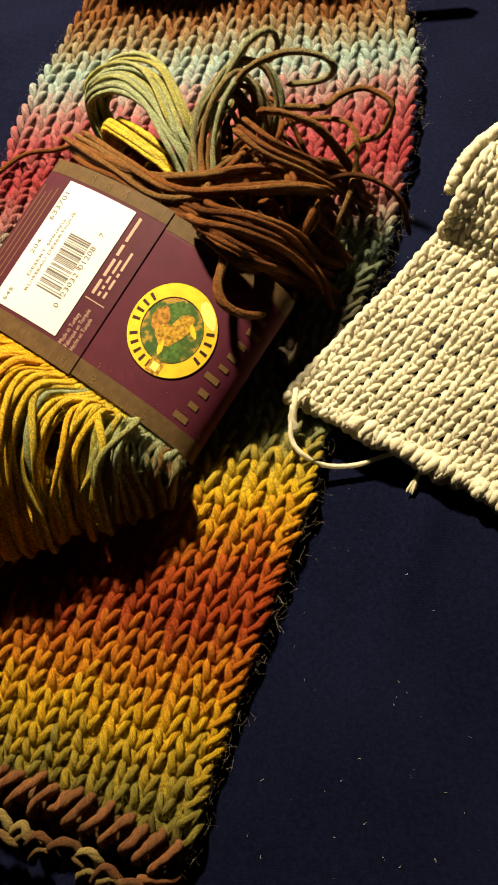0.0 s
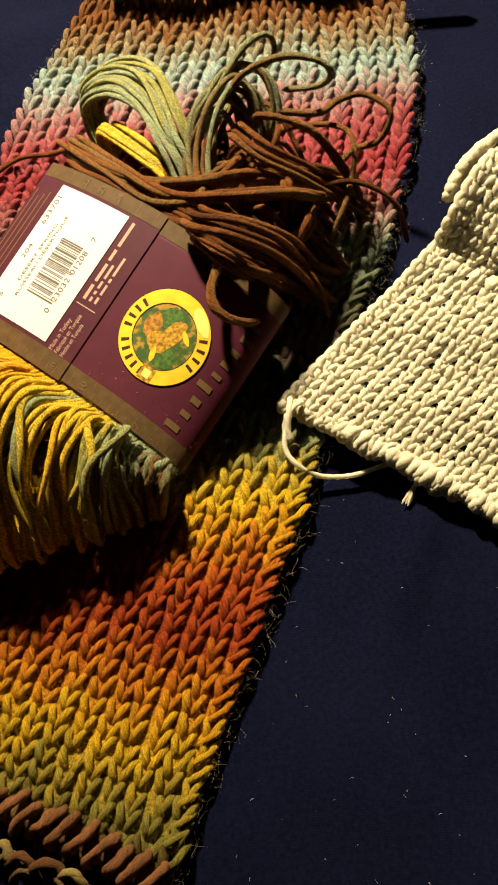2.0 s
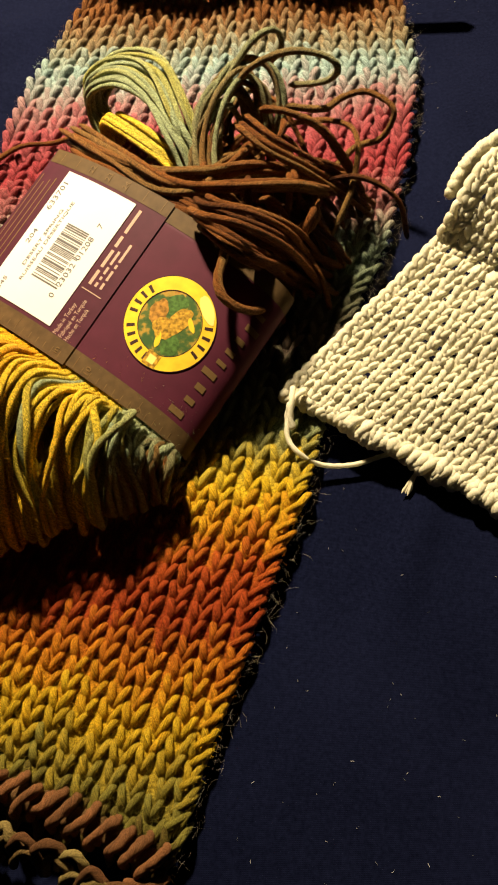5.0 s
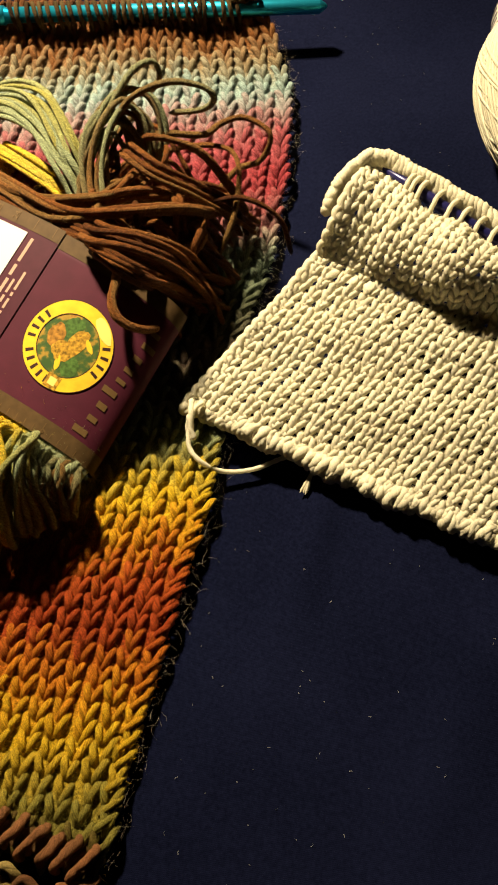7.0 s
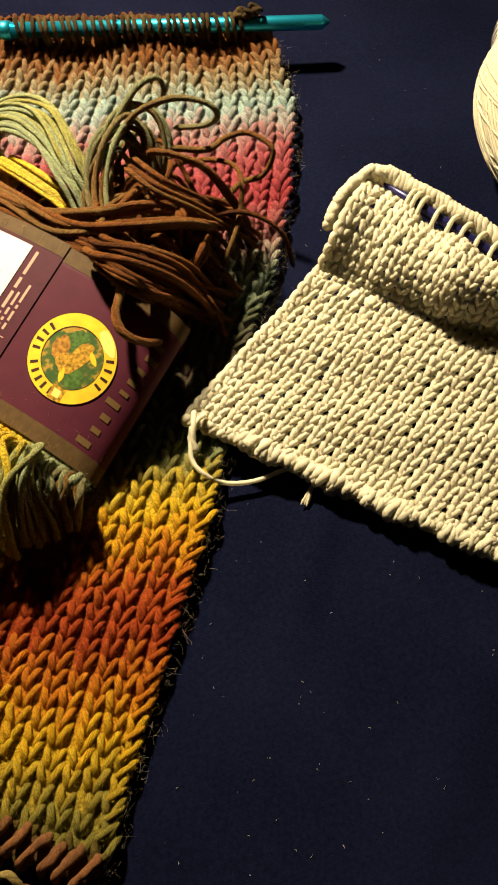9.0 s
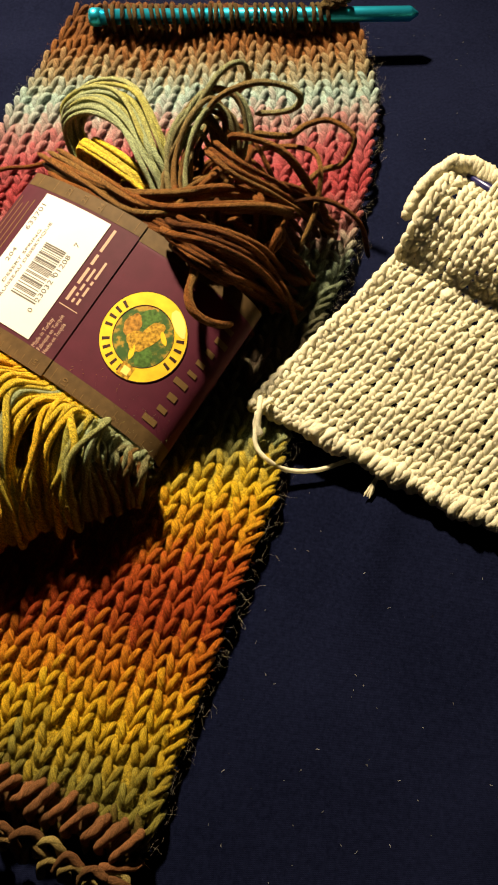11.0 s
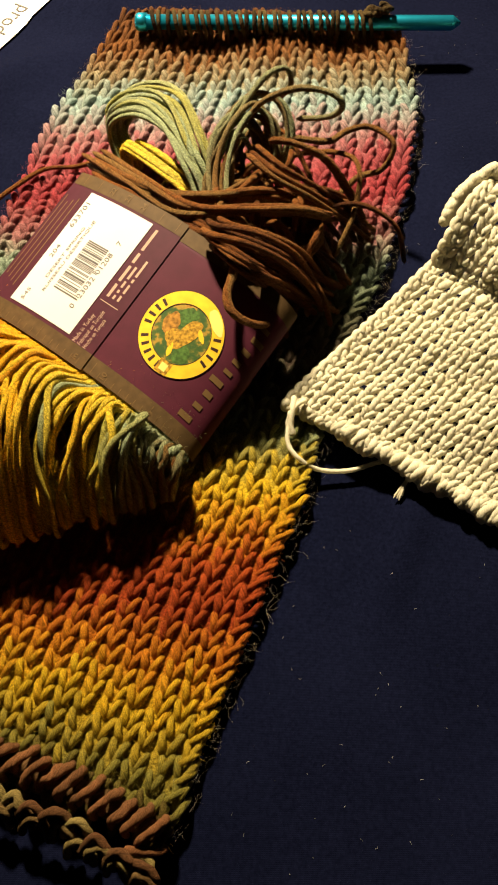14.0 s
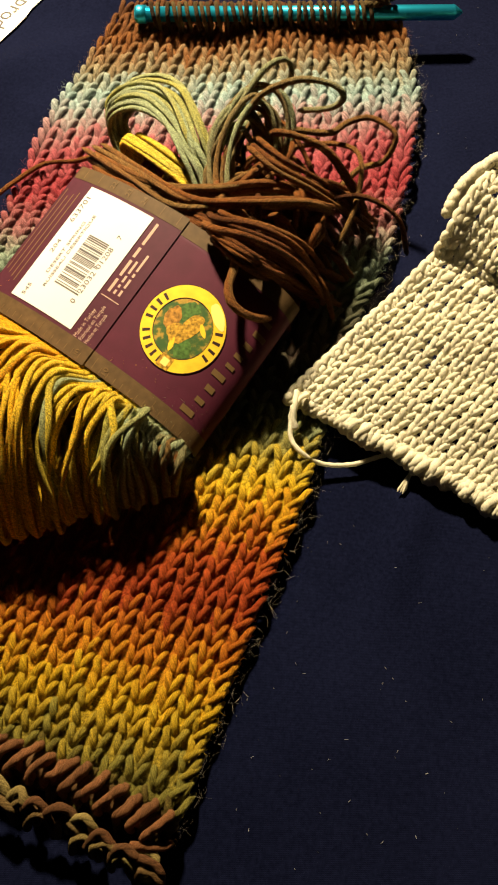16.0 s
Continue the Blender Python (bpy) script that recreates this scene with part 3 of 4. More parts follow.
round_patch("emblem_shape", EA - 0.0024, EQ + 0.0010, 0.0, 0.0034, 0.00028, GOLD_INK, emblem, wobble=0.12)
round_patch("emblem_shape", EA - 0.0062, EQ + 0.0002, 0.0, 0.0026, 0.00028, YELLOW, emblem, wobble=0.08, squash=0.35, turn=0.3)
round_patch("emblem_shape", EA + 0.0032, EQ - 0.0062, 0.0, 0.0024, 0.00028, YELLOW, emblem, wobble=0.08, squash=0.35, turn=0.9)
round_patch("emblem_ring", EA, EQ, 0.0103, 0.0151, 0.00032, YELLOW, emblem, label="yellow ring")
for r in (0.0103, 0.0149):
    round_patch("ring_outline", EA, EQ, r, r + 0.00022, 0.00036, BROWN_INK, emblem)
for d in (62, 75, 88, 101, 123, 136, 149, 162, 175, 252, 266, 280, 294, 308):
    round_patch("emblem_bar", EA, EQ, 0.0113, 0.0140, 0.00038, BROWN_INK, emblem, d, d + 4.5)
round_patch("belt_end", EA + 0.0100, EQ - 0.0076, 0.0, 0.0048, 0.00042, PALE_YELLOW, emblem, wobble=0.06, squash=0.42, turn=-2.2, label="pale folded belt end")
patch("buckle", EA - 0.0146, EA - 0.0100, EQ - 0.0040, EQ + 0.0006, 0.00042, GOLD_INK, emblem, 3, 3)
patch("buckle_centre", EA - 0.0136, EA - 0.0110, EQ - 0.0030, EQ - 0.0004, 0.00048, PALE_YELLOW, emblem, 3, 3)
# the product line as plain bars of the letters' size
a = 0.1160
for w, low, high in ((0.0042, 0, 1.0), (0.0037, 0, 0.66), (0.0042, 0, 0.66), (0.0041, 0, 1.0), (0.0030, 0, 0.66), (0.0034, 0, 0.66), (0.0037, 0, 0.66), (0.0041, -0.32, 0.66), (0.0035, 0, 0.66)):
    base = 0.0098 - 0.110 * (a - 0.1175)
    patch("name_bar", a + w * 0.25, a + w * 0.75, base + 0.0052 * low, base + 0.0052 * high, 0.00025, BRONZE, band, 2, 14)
    a += w + 0.0011

# the yarn of the skein: dark filler solids that block light, then strands
rng = np.random.default_rng(11)


def dark_filler(centre, radii, turn, material, tone):
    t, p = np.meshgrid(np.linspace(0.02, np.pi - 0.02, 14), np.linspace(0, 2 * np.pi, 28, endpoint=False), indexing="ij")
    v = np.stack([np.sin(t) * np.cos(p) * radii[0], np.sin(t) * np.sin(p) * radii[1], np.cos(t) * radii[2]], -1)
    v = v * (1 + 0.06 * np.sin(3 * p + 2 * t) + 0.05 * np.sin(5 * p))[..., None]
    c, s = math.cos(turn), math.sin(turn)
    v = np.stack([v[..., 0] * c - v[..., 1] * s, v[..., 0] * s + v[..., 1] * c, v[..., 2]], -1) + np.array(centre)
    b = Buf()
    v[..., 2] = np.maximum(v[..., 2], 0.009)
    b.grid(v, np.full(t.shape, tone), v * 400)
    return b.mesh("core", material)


# hidden solids, coloured dark so gaps between the strands read as shade
part("core", dark_filler((-0.050, 0.170, 0.014), (0.050, 0.032, 0.010), 0.35, SKEIN_YARN, 0.97), skein)
part("core", dark_filler((0.044, 0.222, 0.014), (0.032, 0.028, 0.023), 0.4, SKEIN_YARN, 1.0), skein)


def strand_mesh(name, paths, tones, radius=0.00115, parent=skein, n=48, sides=10, material=None, label=""):
    for p, t in zip(paths, tones):
        b = Buf()
        q = spline(p, n)
        r = radius * rng.uniform(0.85, 1.15) * (1 + 0.10 * np.sin(np.linspace(0, rng.uniform(8, 20), n)))
        tube(b, q, r, t + 0.03 * np.sin(np.linspace(0, 7, n) + rng.random() * 6), sides, 760.0, 2, 0.08, rnd=rng.random())
        part(name, b.mesh(name, material or SKEIN_YARN), parent, label)


def lower_tone(x):
    """The colours of the hanks below the band, from gold to grey green and brown."""
    base = np.interp(x, [-0.10, -0.055, -0.038, -0.022, -0.014, -0.006, -0.001, 0.008, 0.013, 0.02], [0.12, 0.20, 0.27, 0.32, 0.48, 0.36, 0.56, 0.64, 0.74, 0.80])
    return float(base + rng.normal(0, 0.035))


for layer, (count, lift) in enumerate(((70, -0.006), (105, -0.0022))):
    paths, tones = [], []
    for k in range(count):
        phi = math.radians(8 + 152 * (k + rng.random() * 0.8) / count)
        p0 = skein_point(0.122, phi, lift)
        p1 = skein_point(0.1085, phi, lift + 0.0003)
        yb = np.interp(p1[0], [-0.12, -0.085, -0.045, -0.012, 0.013, 0.03], [0.083, 0.091, 0.100, 0.110, 0.119, 0.128]) + rng.normal(0, 0.0022)
        fall = max(p1[1] - yb, 0.008)
        wav = rng.normal(0, 0.0030, 4) + 0.004 * np.sin(phi * 9 + np.arange(4) * 0.5)
        wav = wav * min(1.0, fall / 0.035)
        plump = 0.008 + 0.018 * min(1.0, max(0.0, (0.012 - p1[0]) / 0.05)) + (0.003 if layer else 0.0)
        high = p1[2]
        p2 = p1 + np.array([-0.14 * fall + wav[0], -0.24 * fall, 0.10 * fall + 0.7 * plump])
        p3 = np.array([p1[0] - 0.26 * fall + wav[1], p1[1] - 0.60 * fall, high * 0.92 + plump + wav[3] * 0.4])
        p4 = np.array([p1[0] - 0.29 * fall + wav[2], p1[1] - 0.92 * fall, max(high * 0.74 + 0.5 * plump, 0.015)])
        p5 = np.array([p1[0] - 0.29 * fall + wav[2], yb - 0.001, max(high * 0.36, 0.0125)])
        p6 = np.array([p1[0] - 0.27 * fall + wav[2], yb + 0.45 * fall, 0.0102])
        paths.append([p0, p1, p2, p3, p4, p5, p6])
        tones.append(lower_tone(p1[0]))
    strand_mesh("hank_strand", paths, tones, 0.00108)


def guided(name, points, count, spread, tones, radius=0.00112, label=""):
    """Strands that run together along a line, each with its own sway."""
    points = np.array(points)
    paths, tn = [], []
    for k in range(count):
        side = rng.normal(0, spread, 3) * (1 if k else 0)
        sway = np.cumsum(rng.normal(0, spread * 0.22, points.shape), axis=0) * (1 if k else 0.3)
        paths.append(scaled_from_eye(points + side + sway))
        tn.append(rng.uniform(*tones))
    return strand_mesh(name, paths, tn, radius, label=label)


BROWN, OLIVE, GREEN, GOLDEN = (0.80, 0.93), (0.71, 0.81), (0.56, 0.71), (0.38, 0.47)
# wild strands over the brown tangle
paths, tones = [], []
for k in range(130):
    c = np.array([0.046, 0.216, 0.021]) + rng.normal(0, 1, 3) * [0.010, 0.008, 0.003]
    th, l = rng.uniform(0, 6.3), rng.uniform(0.5, 1.0)
    d = np.array([math.cos(th), math.sin(th), 0.0])
    e = np.array([-d[1], d[0], 0.0])
    bend = rng.normal(0, 0.012)
    paths.append(scaled_from_eye([c - d * 0.030 * l + [0, 0, -0.004], c - d * 0.021 * l + e * bend * 0.6 + [0, 0, 0.017], c + e * bend + [0, 0, rng.uniform(0.022, 0.032)],
                  c + d * 0.021 * l + e * bend * 0.5 + [0, 0, 0.017], c + d * 0.030 * l + [0, 0, -0.003]]))
    tones.append(rng.uniform(0.82, 1.0))
strand_mesh("tangled_strand", paths, tones)
guided("olive_loop", [(0.030, 0.234, 0.045), (0.033, 0.241, 0.055), (0.041, 0.249, 0.065), (0.051, 0.259, 0.072), (0.059, 0.264, 0.072), (0.061, 0.263, 0.066), (0.057, 0.266, 0.058)], 1, 0.001, OLIVE, 0.00125)
guided("olive_loop", [(0.030, 0.222, 0.045), (0.031, 0.238, 0.055), (0.038, 0.249, 0.062), (0.049, 0.256, 0.067), (0.058, 0.254, 0.064), (0.061, 0.246, 0.055), (0.055, 0.236, 0.045)], 3, 0.0012, OLIVE)
guided("brown_loop", [(0.037, 0.224, 0.050), (0.039, 0.240, 0.058), (0.048, 0.249, 0.068), (0.062, 0.250, 0.074), (0.074, 0.247, 0.074), (0.079, 0.245, 0.070), (0.075, 0.249, 0.062), (0.063, 0.257, 0.055)], 1, 0.001, OLIVE, 0.00125)
guided("brown_loop", [(0.050, 0.248, 0.055), (0.062, 0.246, 0.055), (0.075, 0.246, 0.053), (0.082, 0.251, 0.053), (0.091, 0.253, 0.053), (0.099, 0.247, 0.052), (0.100, 0.244, 0.048), (0.096, 0.243, 0.040), (0.088, 0.246, 0.034), (0.078, 0.238, 0.03)], 1, 0.001, (0.83, 0.84), 0.0012)
guided("olive_strand", [(0.030, 0.214, 0.044), (0.030, 0.230, 0.052), (0.035, 0.242, 0.059), (0.043, 0.250, 0.062), (0.049, 0.247, 0.056), (0.050, 0.238, 0.046)], 14, 0.0034, OLIVE, 0.00105)
guided("brown_strand", [(-0.022, 0.263, 0.033), (-0.003, 0.239, 0.044), (0.013, 0.225, 0.050), (0.032, 0.217, 0.055), (0.051, 0.216, 0.056), (0.067, 0.219, 0.048)], 6, 0.0017, BROWN)
guided("brown_strand", [(-0.020, 0.266, 0.033), (0.004, 0.234, 0.046), (0.022, 0.213, 0.053), (0.040, 0.207, 0.057), (0.060, 0.208, 0.055), (0.073, 0.214, 0.045)], 7, 0.0020, BROWN)
guided("brown_strand", [(-0.018, 0.258, 0.031), (-0.010, 0.243, 0.040), (0.006, 0.227, 0.047), (0.020, 0.209, 0.052), (0.030, 0.199, 0.055), (0.043, 0.196, 0.054)], 6, 0.0020, (0.90, 0.98))
guided("brown_strand", [(0.045, 0.232, 0.062), (0.055, 0.222, 0.060), (0.069, 0.221, 0.050), (0.083, 0.223, 0.035), (0.092, 0.223, 0.025)], 3, 0.0016, BROWN)
guided("brown_strand", [(0.052, 0.240, 0.060), (0.062, 0.237, 0.060), (0.072, 0.233, 0.056), (0.081, 0.228, 0.045), (0.089, 0.225, 0.030)], 2, 0.0016, (0.80, 0.88))
guided("brown_strand", [(0.030, 0.202, 0.057), (0.034, 0.196, 0.060), (0.046, 0.191, 0.060), (0.059, 0.190, 0.050), (0.069, 0.192, 0.030), (0.072, 0.194, 0.013)], 8, 0.0026, (0.90, 1.0))
guided("brown_strand", [(0.032, 0.192, 0.057), (0.035, 0.186, 0.060), (0.045, 0.178, 0.058), (0.055, 0.181, 0.045), (0.064, 0.190, 0.020)], 6, 0.0022, (0.90, 1.0))
guided("brown_hook", [(0.040, 0.190, 0.056), (0.038, 0.179, 0.058), (0.036, 0.171, 0.058), (0.038, 0.165, 0.055), (0.046, 0.165, 0.048), (0.057, 0.175, 0.038), (0.060, 0.185, 0.030)], 2, 0.0008, (0.84, 0.87))
guided("green_strand", [(0.030, 0.219, 0.044), (0.026, 0.230, 0.050), (0.022, 0.238, 0.055), (0.013, 0.258, 0.055), (0.001, 0.274, 0.050), (-0.011, 0.279, 0.043), (-0.013, 0.278, 0.032), (-0.006, 0.266, 0.024)], 14, 0.0021, GREEN, 0.00105)
guided("green_strand", [(0.032, 0.220, 0.044), (0.027, 0.231, 0.050), (0.024, 0.241, 0.057), (0.018, 0.261, 0.057), (0.008, 0.276, 0.051), (-0.004, 0.283, 0.044), (-0.012, 0.281, 0.036), (-0.008, 0.272, 0.026)], 13, 0.0021, (0.54, 0.69), 0.00105)
guided("golden_strand", [(0.027, 0.219, 0.044), (0.021, 0.230, 0.048), (0.013, 0.240, 0.048), (0.001, 0.257, 0.043), (-0.006, 0.266, 0.038), (-0.006, 0.262, 0.028)], 7, 0.0017, GOLDEN)
guided("loose_end", [(-0.019, 0.267, 0.030), (-0.031, 0.270, 0.020), (-0.045, 0.269, 0.012), (-0.059, 0.257, 0.010), (-0.075, 0.240, 0.009), (-0.095, 0.236, 0.004)], 1, 0.001, (0.90, 0.91), 0.0012)

# ---- the scarf's cast-on curl ----
WOOL_DARK = yarn_material("curl_wool", [(0.0, (0.160, 0.068, 0.028)), (0.45, (0.085, 0.040, 0.018)), (1.0, (0.23, 0.18, 0.060))], streak=0.5)
u = np.linspace(0, 1, 900)
line = spline([(-0.120, 0.060, 0.0105), (-0.075, 0.047, 0.0105), (-0.032, 0.0315, 0.0105), (-0.010, 0.0225, 0.0100), (0.0125, 0.0100, 0.0095)], 900)
b = Buf()
# dark filler tube, its colour standing for shade between the edge stitches
tube(b, line + np.array([0, 0, -0.0042]), 0.0036, 0.5, 9, rnd=0.1)
part("rolled_edge", b.mesh("rolled_edge", WOOL_DARK), scarf, "dark brown filler tube under the cast-on stitches")


def edge_loop(points, tone, radius, label):
    b = Buf()
    p = spline(np.array(points) + rng.normal(0, 0.0004, (len(points), 3)), 26)
    p[:, 2] = np.maximum(p[:, 2], 0.0018)
    tube(b, p, radius * (1 + 0.12 * np.sin(np.linspace(0, rng.uniform(4, 9), 26))), tone + 0.08 * np.sin(np.linspace(0, 5, 26) + rng.random() * 6), 10, 700.0, 2, 0.10, rnd=rng.random())
    part("edge_loop", b.mesh("edge_loop", WOOL_DARK), scarf, label)


reach = np.concatenate([[0], np.cumsum(np.linalg.norm(np.diff(line, axis=0), axis=1))])
for k in range(24):
    at = (k + 0.5) / 24 * reach[-1]
    c = np.array([np.interp(at, reach, line[:, i]) for i in range(3)])
    for twin in (-1, 1):
        o = c + np.array([0.0011, 0.0004, 0.0002]) * twin + rng.normal(0, 0.0005, 3)
        edge_loop([o + [0.0026, 0.0032, -0.0040], o + [0.0026, 0.0022, 0.0008], o + [0.0004, 0.0004, 0.0030], o + [-0.0026, -0.0016, 0.0014], o + [-0.0032, -0.0032, -0.0035]],
                  0.12 + rng.uniform(-0.1, 0.3), 0.00128, "brown stitch of the rolled cast-on edge")
for k in range(20):
    at = (k + 0.5) / 20 * reach[-1]
    c = np.array([np.interp(at, reach, line[:, i]) for i in range(3)]) + np.array([-0.0040, -0.0120, -0.0010])
    for twin in (-1, 1):
        o = c + np.array([0.0006, -0.0016, -0.0012]) * twin + rng.normal(0, 0.0006, 3)
        edge_loop([o + [0.0040, -0.0040, -0.0034], o + [0.0036, -0.0002, 0.0012], o + [0.0008, 0.0026, 0.0030], o + [-0.0026, 0.0016, 0.0014], o + [-0.0042, -0.0014, -0.0030]],
                  0.72 + rng.uniform(-0.35, 0.25), 0.00128, "olive loop of the cast-on edge")
turn = np.linspace(0.3, 6.0, 9)
edge_loop(np.array([0.0050, 0.0021, 0.0075]) + np.stack([0.0046 * np.cos(turn), 0.0036 * np.sin(turn), 0.0015 * np.sin(turn + 0.5)], -1), 0.95, 0.00110, "olive ring of yarn at the scarf's corner")
edge_loop([(0.0010, 0.0080, 0.010), (0.0050, 0.0068, 0.0105), (0.0105, 0.0066, 0.0095), (0.0135, 0.0078, 0.0060)], 0.05, 0.00115, "brown loop at the scarf's corner")

# ---- the turquoise needle and its stitches ----
TEAL = plain_material("teal_aluminium", (0.02, 0.42, 0.64), 0.34, 0.85, mottled=0.06, scale=200.0)
NUDGE = np.array([0.0005, 0.0025, -0.0018])
N0, N1, N_R = np.array([-0.0066, 0.3720, 0.0215]) + NUDGE, np.array([0.1510, 0.3645, 0.0185]) + NUDGE, 0.0035


def rod(p, q, profile, material, name, sides=24):
    """A turned rod from p to q: profile gives places along it and radii."""
    p, q = np.array(p, float), np.array(q, float)
    d = (q - p) / np.linalg.norm(q - p)
    n = np.cross(d, [0, 0, 1.0])
    n /= np.linalg.norm(n)
    m = np.cross(n, d)
    t = np.linspace(0, 2 * np.pi, sides, endpoint=False)
    P = np.array([p + (q - p) * l + r * (np.cos(a) * n + np.sin(a) * m) for l, r in profile for a in t]).reshape(len(profile), sides, 3)
    b = Buf()
    b.grid(P, np.zeros(P.shape[:2]), P * 100)
    return b.mesh(name, material)


needle = tagged(new("knitting_needle"), "turquoise metal knitting needle through the scarf's last row", "knitting needle")
part("shaft", rod(N0, N1, [(0.0, 0.0001), (0.0, N_R), (0.972, N_R), (0.975, N_R * 0.95), (0.997, 0.0009), (1.0, 0.0001)], TEAL, "shaft"), needle)
part("cap", rod(N0 + [-0.004, 0.0005, 0], N0 + [0.002, -0.0002, 0], [(0, 0.0001), (0, 0.0036), (0.2, 0.0042), (0.9, 0.0042), (1, 0.0001)], TEAL, "cap"), needle)
NEEDLE_WOOL = yarn_material("needle_stitch_wool", [(0.0, (0.020, 0.011, 0.004)), (1.0, (0.062, 0.042, 0.016))], streak=0.5)
axis = (N1 - N0) / np.linalg.norm(N1 - N0)
side = np.cross(axis, [0, 0, 1.0])
for k in range(31):
    f = 0.03 + 0.70 * (k + rng.uniform(-0.35, 0.35)) / 31
    c = N0 + (N1 - N0) * f
    t = np.linspace(-2.3, 2.3, 18)
    lean = rng.uniform(0.0, 0.22)
    r = N_R + 0.0011
    loop = c + r * (np.sin(t)[:, None] * side + np.cos(t)[:, None] * np.array([0, 0, 1.0])) + (t * r * lean)[:, None] * axis
    loop = np.vstack([loop[0] + [0, 0.002, -0.004], loop, loop[-1] + [0, 0.0, -0.005]])
    b = Buf()
    tube(b, loop, 0.00105, rng.random(), 7, rnd=rng.random())
    part("needle_stitch", b.mesh("needle_stitch", NEEDLE_WOOL), scarf)
b = Buf()
for k in range(5):
    t = np.linspace(0, 5.2, 16)
    c = N0 + (N1 - N0) * 0.735 + np.array([-0.004 + 0.002 * k, 0.001, 0.0045 + 0.0006 * k])
    tube(b, c + np.stack([np.cos(t + k) * 0.003, np.sin(t + k) * 0.0022, 0.0012 * np.sin(t * 1.7)], -1), 0.0012, rng.random(), 7, rnd=rng.random())
part("end_knot", b.mesh("end_knot", NEEDLE_WOOL), scarf)

# ---- the swatch's edges, needle and tail ----
def swatch_line(s0, s1, r0, r1, n, lift=0.0):
    s, r = np.linspace(s0, s1, n), np.linspace(r0, r1, n)
    P, N = cream_surface(s, r)
    return P + N * lift


b = Buf()
n = 900
wander = np.random.default_rng(21)
for lag in range(8):
    base = swatch_line(-0.1, C_COLS, 0.1, 0.1, n, -0.0006)
    x = np.linspace(0, 1, n)
    t = 2 * np.pi * (30 + 5 * (lag % 3)) * x * (1 if lag % 2 else -1) + lag * 0.8 + 1.5 * np.sin(31 * x + lag) + 0.9 * np.sin(83 * x + 2 * lag)
    swell = (0.0015 + 0.0010 * np.clip(x * 4, 0, 1)) * (1 + 0.25 * np.sin(41 * x + 1) + 0.2 * np.sin(97 * x + lag) + 0.2 * np.sin(173 * x + 2 * lag))
    w = np.stack([swell * np.cos(t) * UP[0], swell * np.cos(t) * UP[1], 0.8 * swell * np.sin(t)], -1)
    w += np.cumsum(wander.normal(0, 0.00003, (n, 3)), axis=0) * 0.4
    thick = 0.00145 * (1 + 0.22 * np.sin(t * 2.3 + lag) + 0.2 * np.sin(t * 0.73 + 2 * lag)) + wander.normal(0, 0.00008, n)
    tube(b, base + w + np.array([0.0002, 0.0002, -0.0004]), thick, 0.2 + 0.1 * lag, 8, rnd=lag * 0.31)
part("cast_on_edge", b.mesh("cast_on_edge", CREAM_YARN), swatch, "thick cream cast-on edge")
b = Buf()
for k in range(C_ROWS):
    c = swatch_line(0.22, 0.02, k * 1.0 - 0.2, k * 1.0 + 1.35, 11, 0.0004)
    c[:, :2] += np.outer(np.sin(np.linspace(0, np.pi, 11)), ALONG) * -0.0016
    c[:, 2] += 0.0008 * np.sin(np.linspace(0, np.pi, 11))
    tube(b, c, 0.00155, rng.random(), 7, rnd=rng.random())
part("side_edge", b.mesh("side_edge", CREAM_YARN), swatch)
# the far ridge behind the needle, and the stitches that cross it
NAVY_METAL = plain_material("navy_lacquer", (0.012, 0.011, 0.075), 0.3, 0.2, mottled=0.05)
M0, M1 = np.array([0.1420, 0.2300, 0.0440]), np.array([0.2340, 0.1300, 0.0345])
pins = tagged(new("knitting_needle"), "dark blue circular needle holding the cream swatch", "knitting needle")
part("tip", rod(M0, M1, [(0, 0.0001), (0.002, 0.0008), (0.10, 0.0024), (1.0, 0.0024), (1.0, 0.0001)], NAVY_METAL, "tip"), pins)
off = np.array([0.0008, -0.0072, -0.0030])
part("tip", rod(M0 + off, M0 + off + (M1 - M0) * 0.13 + [0.001, 0.003, -0.004], [(0, 0.0001), (0.03, 0.0007), (0.8, 0.0019), (1.0, 0.0001)], NAVY_METAL, "tip"), pins)
d = (M1 - M0) / np.linalg.norm(M1 - M0)
back = np.array([0.62, 0.78, 0.0])
for k in range(20):
    c = M0 + d * (0.012 + 0.0062 * k + rng.uniform(-0.0006, 0.0006))
    b = Buf()
    for sft in (0.0, 0.0016) if k < 1 else (0.0,):
        p = [c - back * 0.0085 + [sft, -sft, -0.0005], c - back * 0.0045 + [sft, -sft, 0.0024], c + [sft, -sft, 0.0036], c + back * 0.0042 + [sft, -sft, 0.0026] + d * 0.0012, c + back * 0.0070 - [0, 0, 0.002] + d * 0.002]
        tube(b, spline(p, 14), 0.00095, rng.random(), 7, rnd=rng.random())
    part("needle_stitch", b.mesh("needle_stitch", CREAM_YARN), swatch)
b = Buf()
for ph in (0.0, 2.1, 4.2):
    n = 500
    base = spline([(0.1185, 0.2170, 0.0400), (0.1230, 0.2235, 0.0430), (0.1310, 0.2300, 0.0450), (0.1420, 0.2335, 0.0450), (0.1620, 0.2170, 0.0430), (0.1860, 0.1940, 0.0395), (0.2400, 0.1370, 0.0340)], n)
    t = np.linspace(0, 2 * np.pi * 30, n) + ph
    w = np.stack([0.0019 * np.cos(t) * back[0], 0.0019 * np.cos(t) * back[1], 0.0024 * np.sin(t)], -1)
    tube(b, base + w, 0.0019 * (1 + 0.2 * np.sin(2.3 * t)), 0.4, 8, rnd=ph)
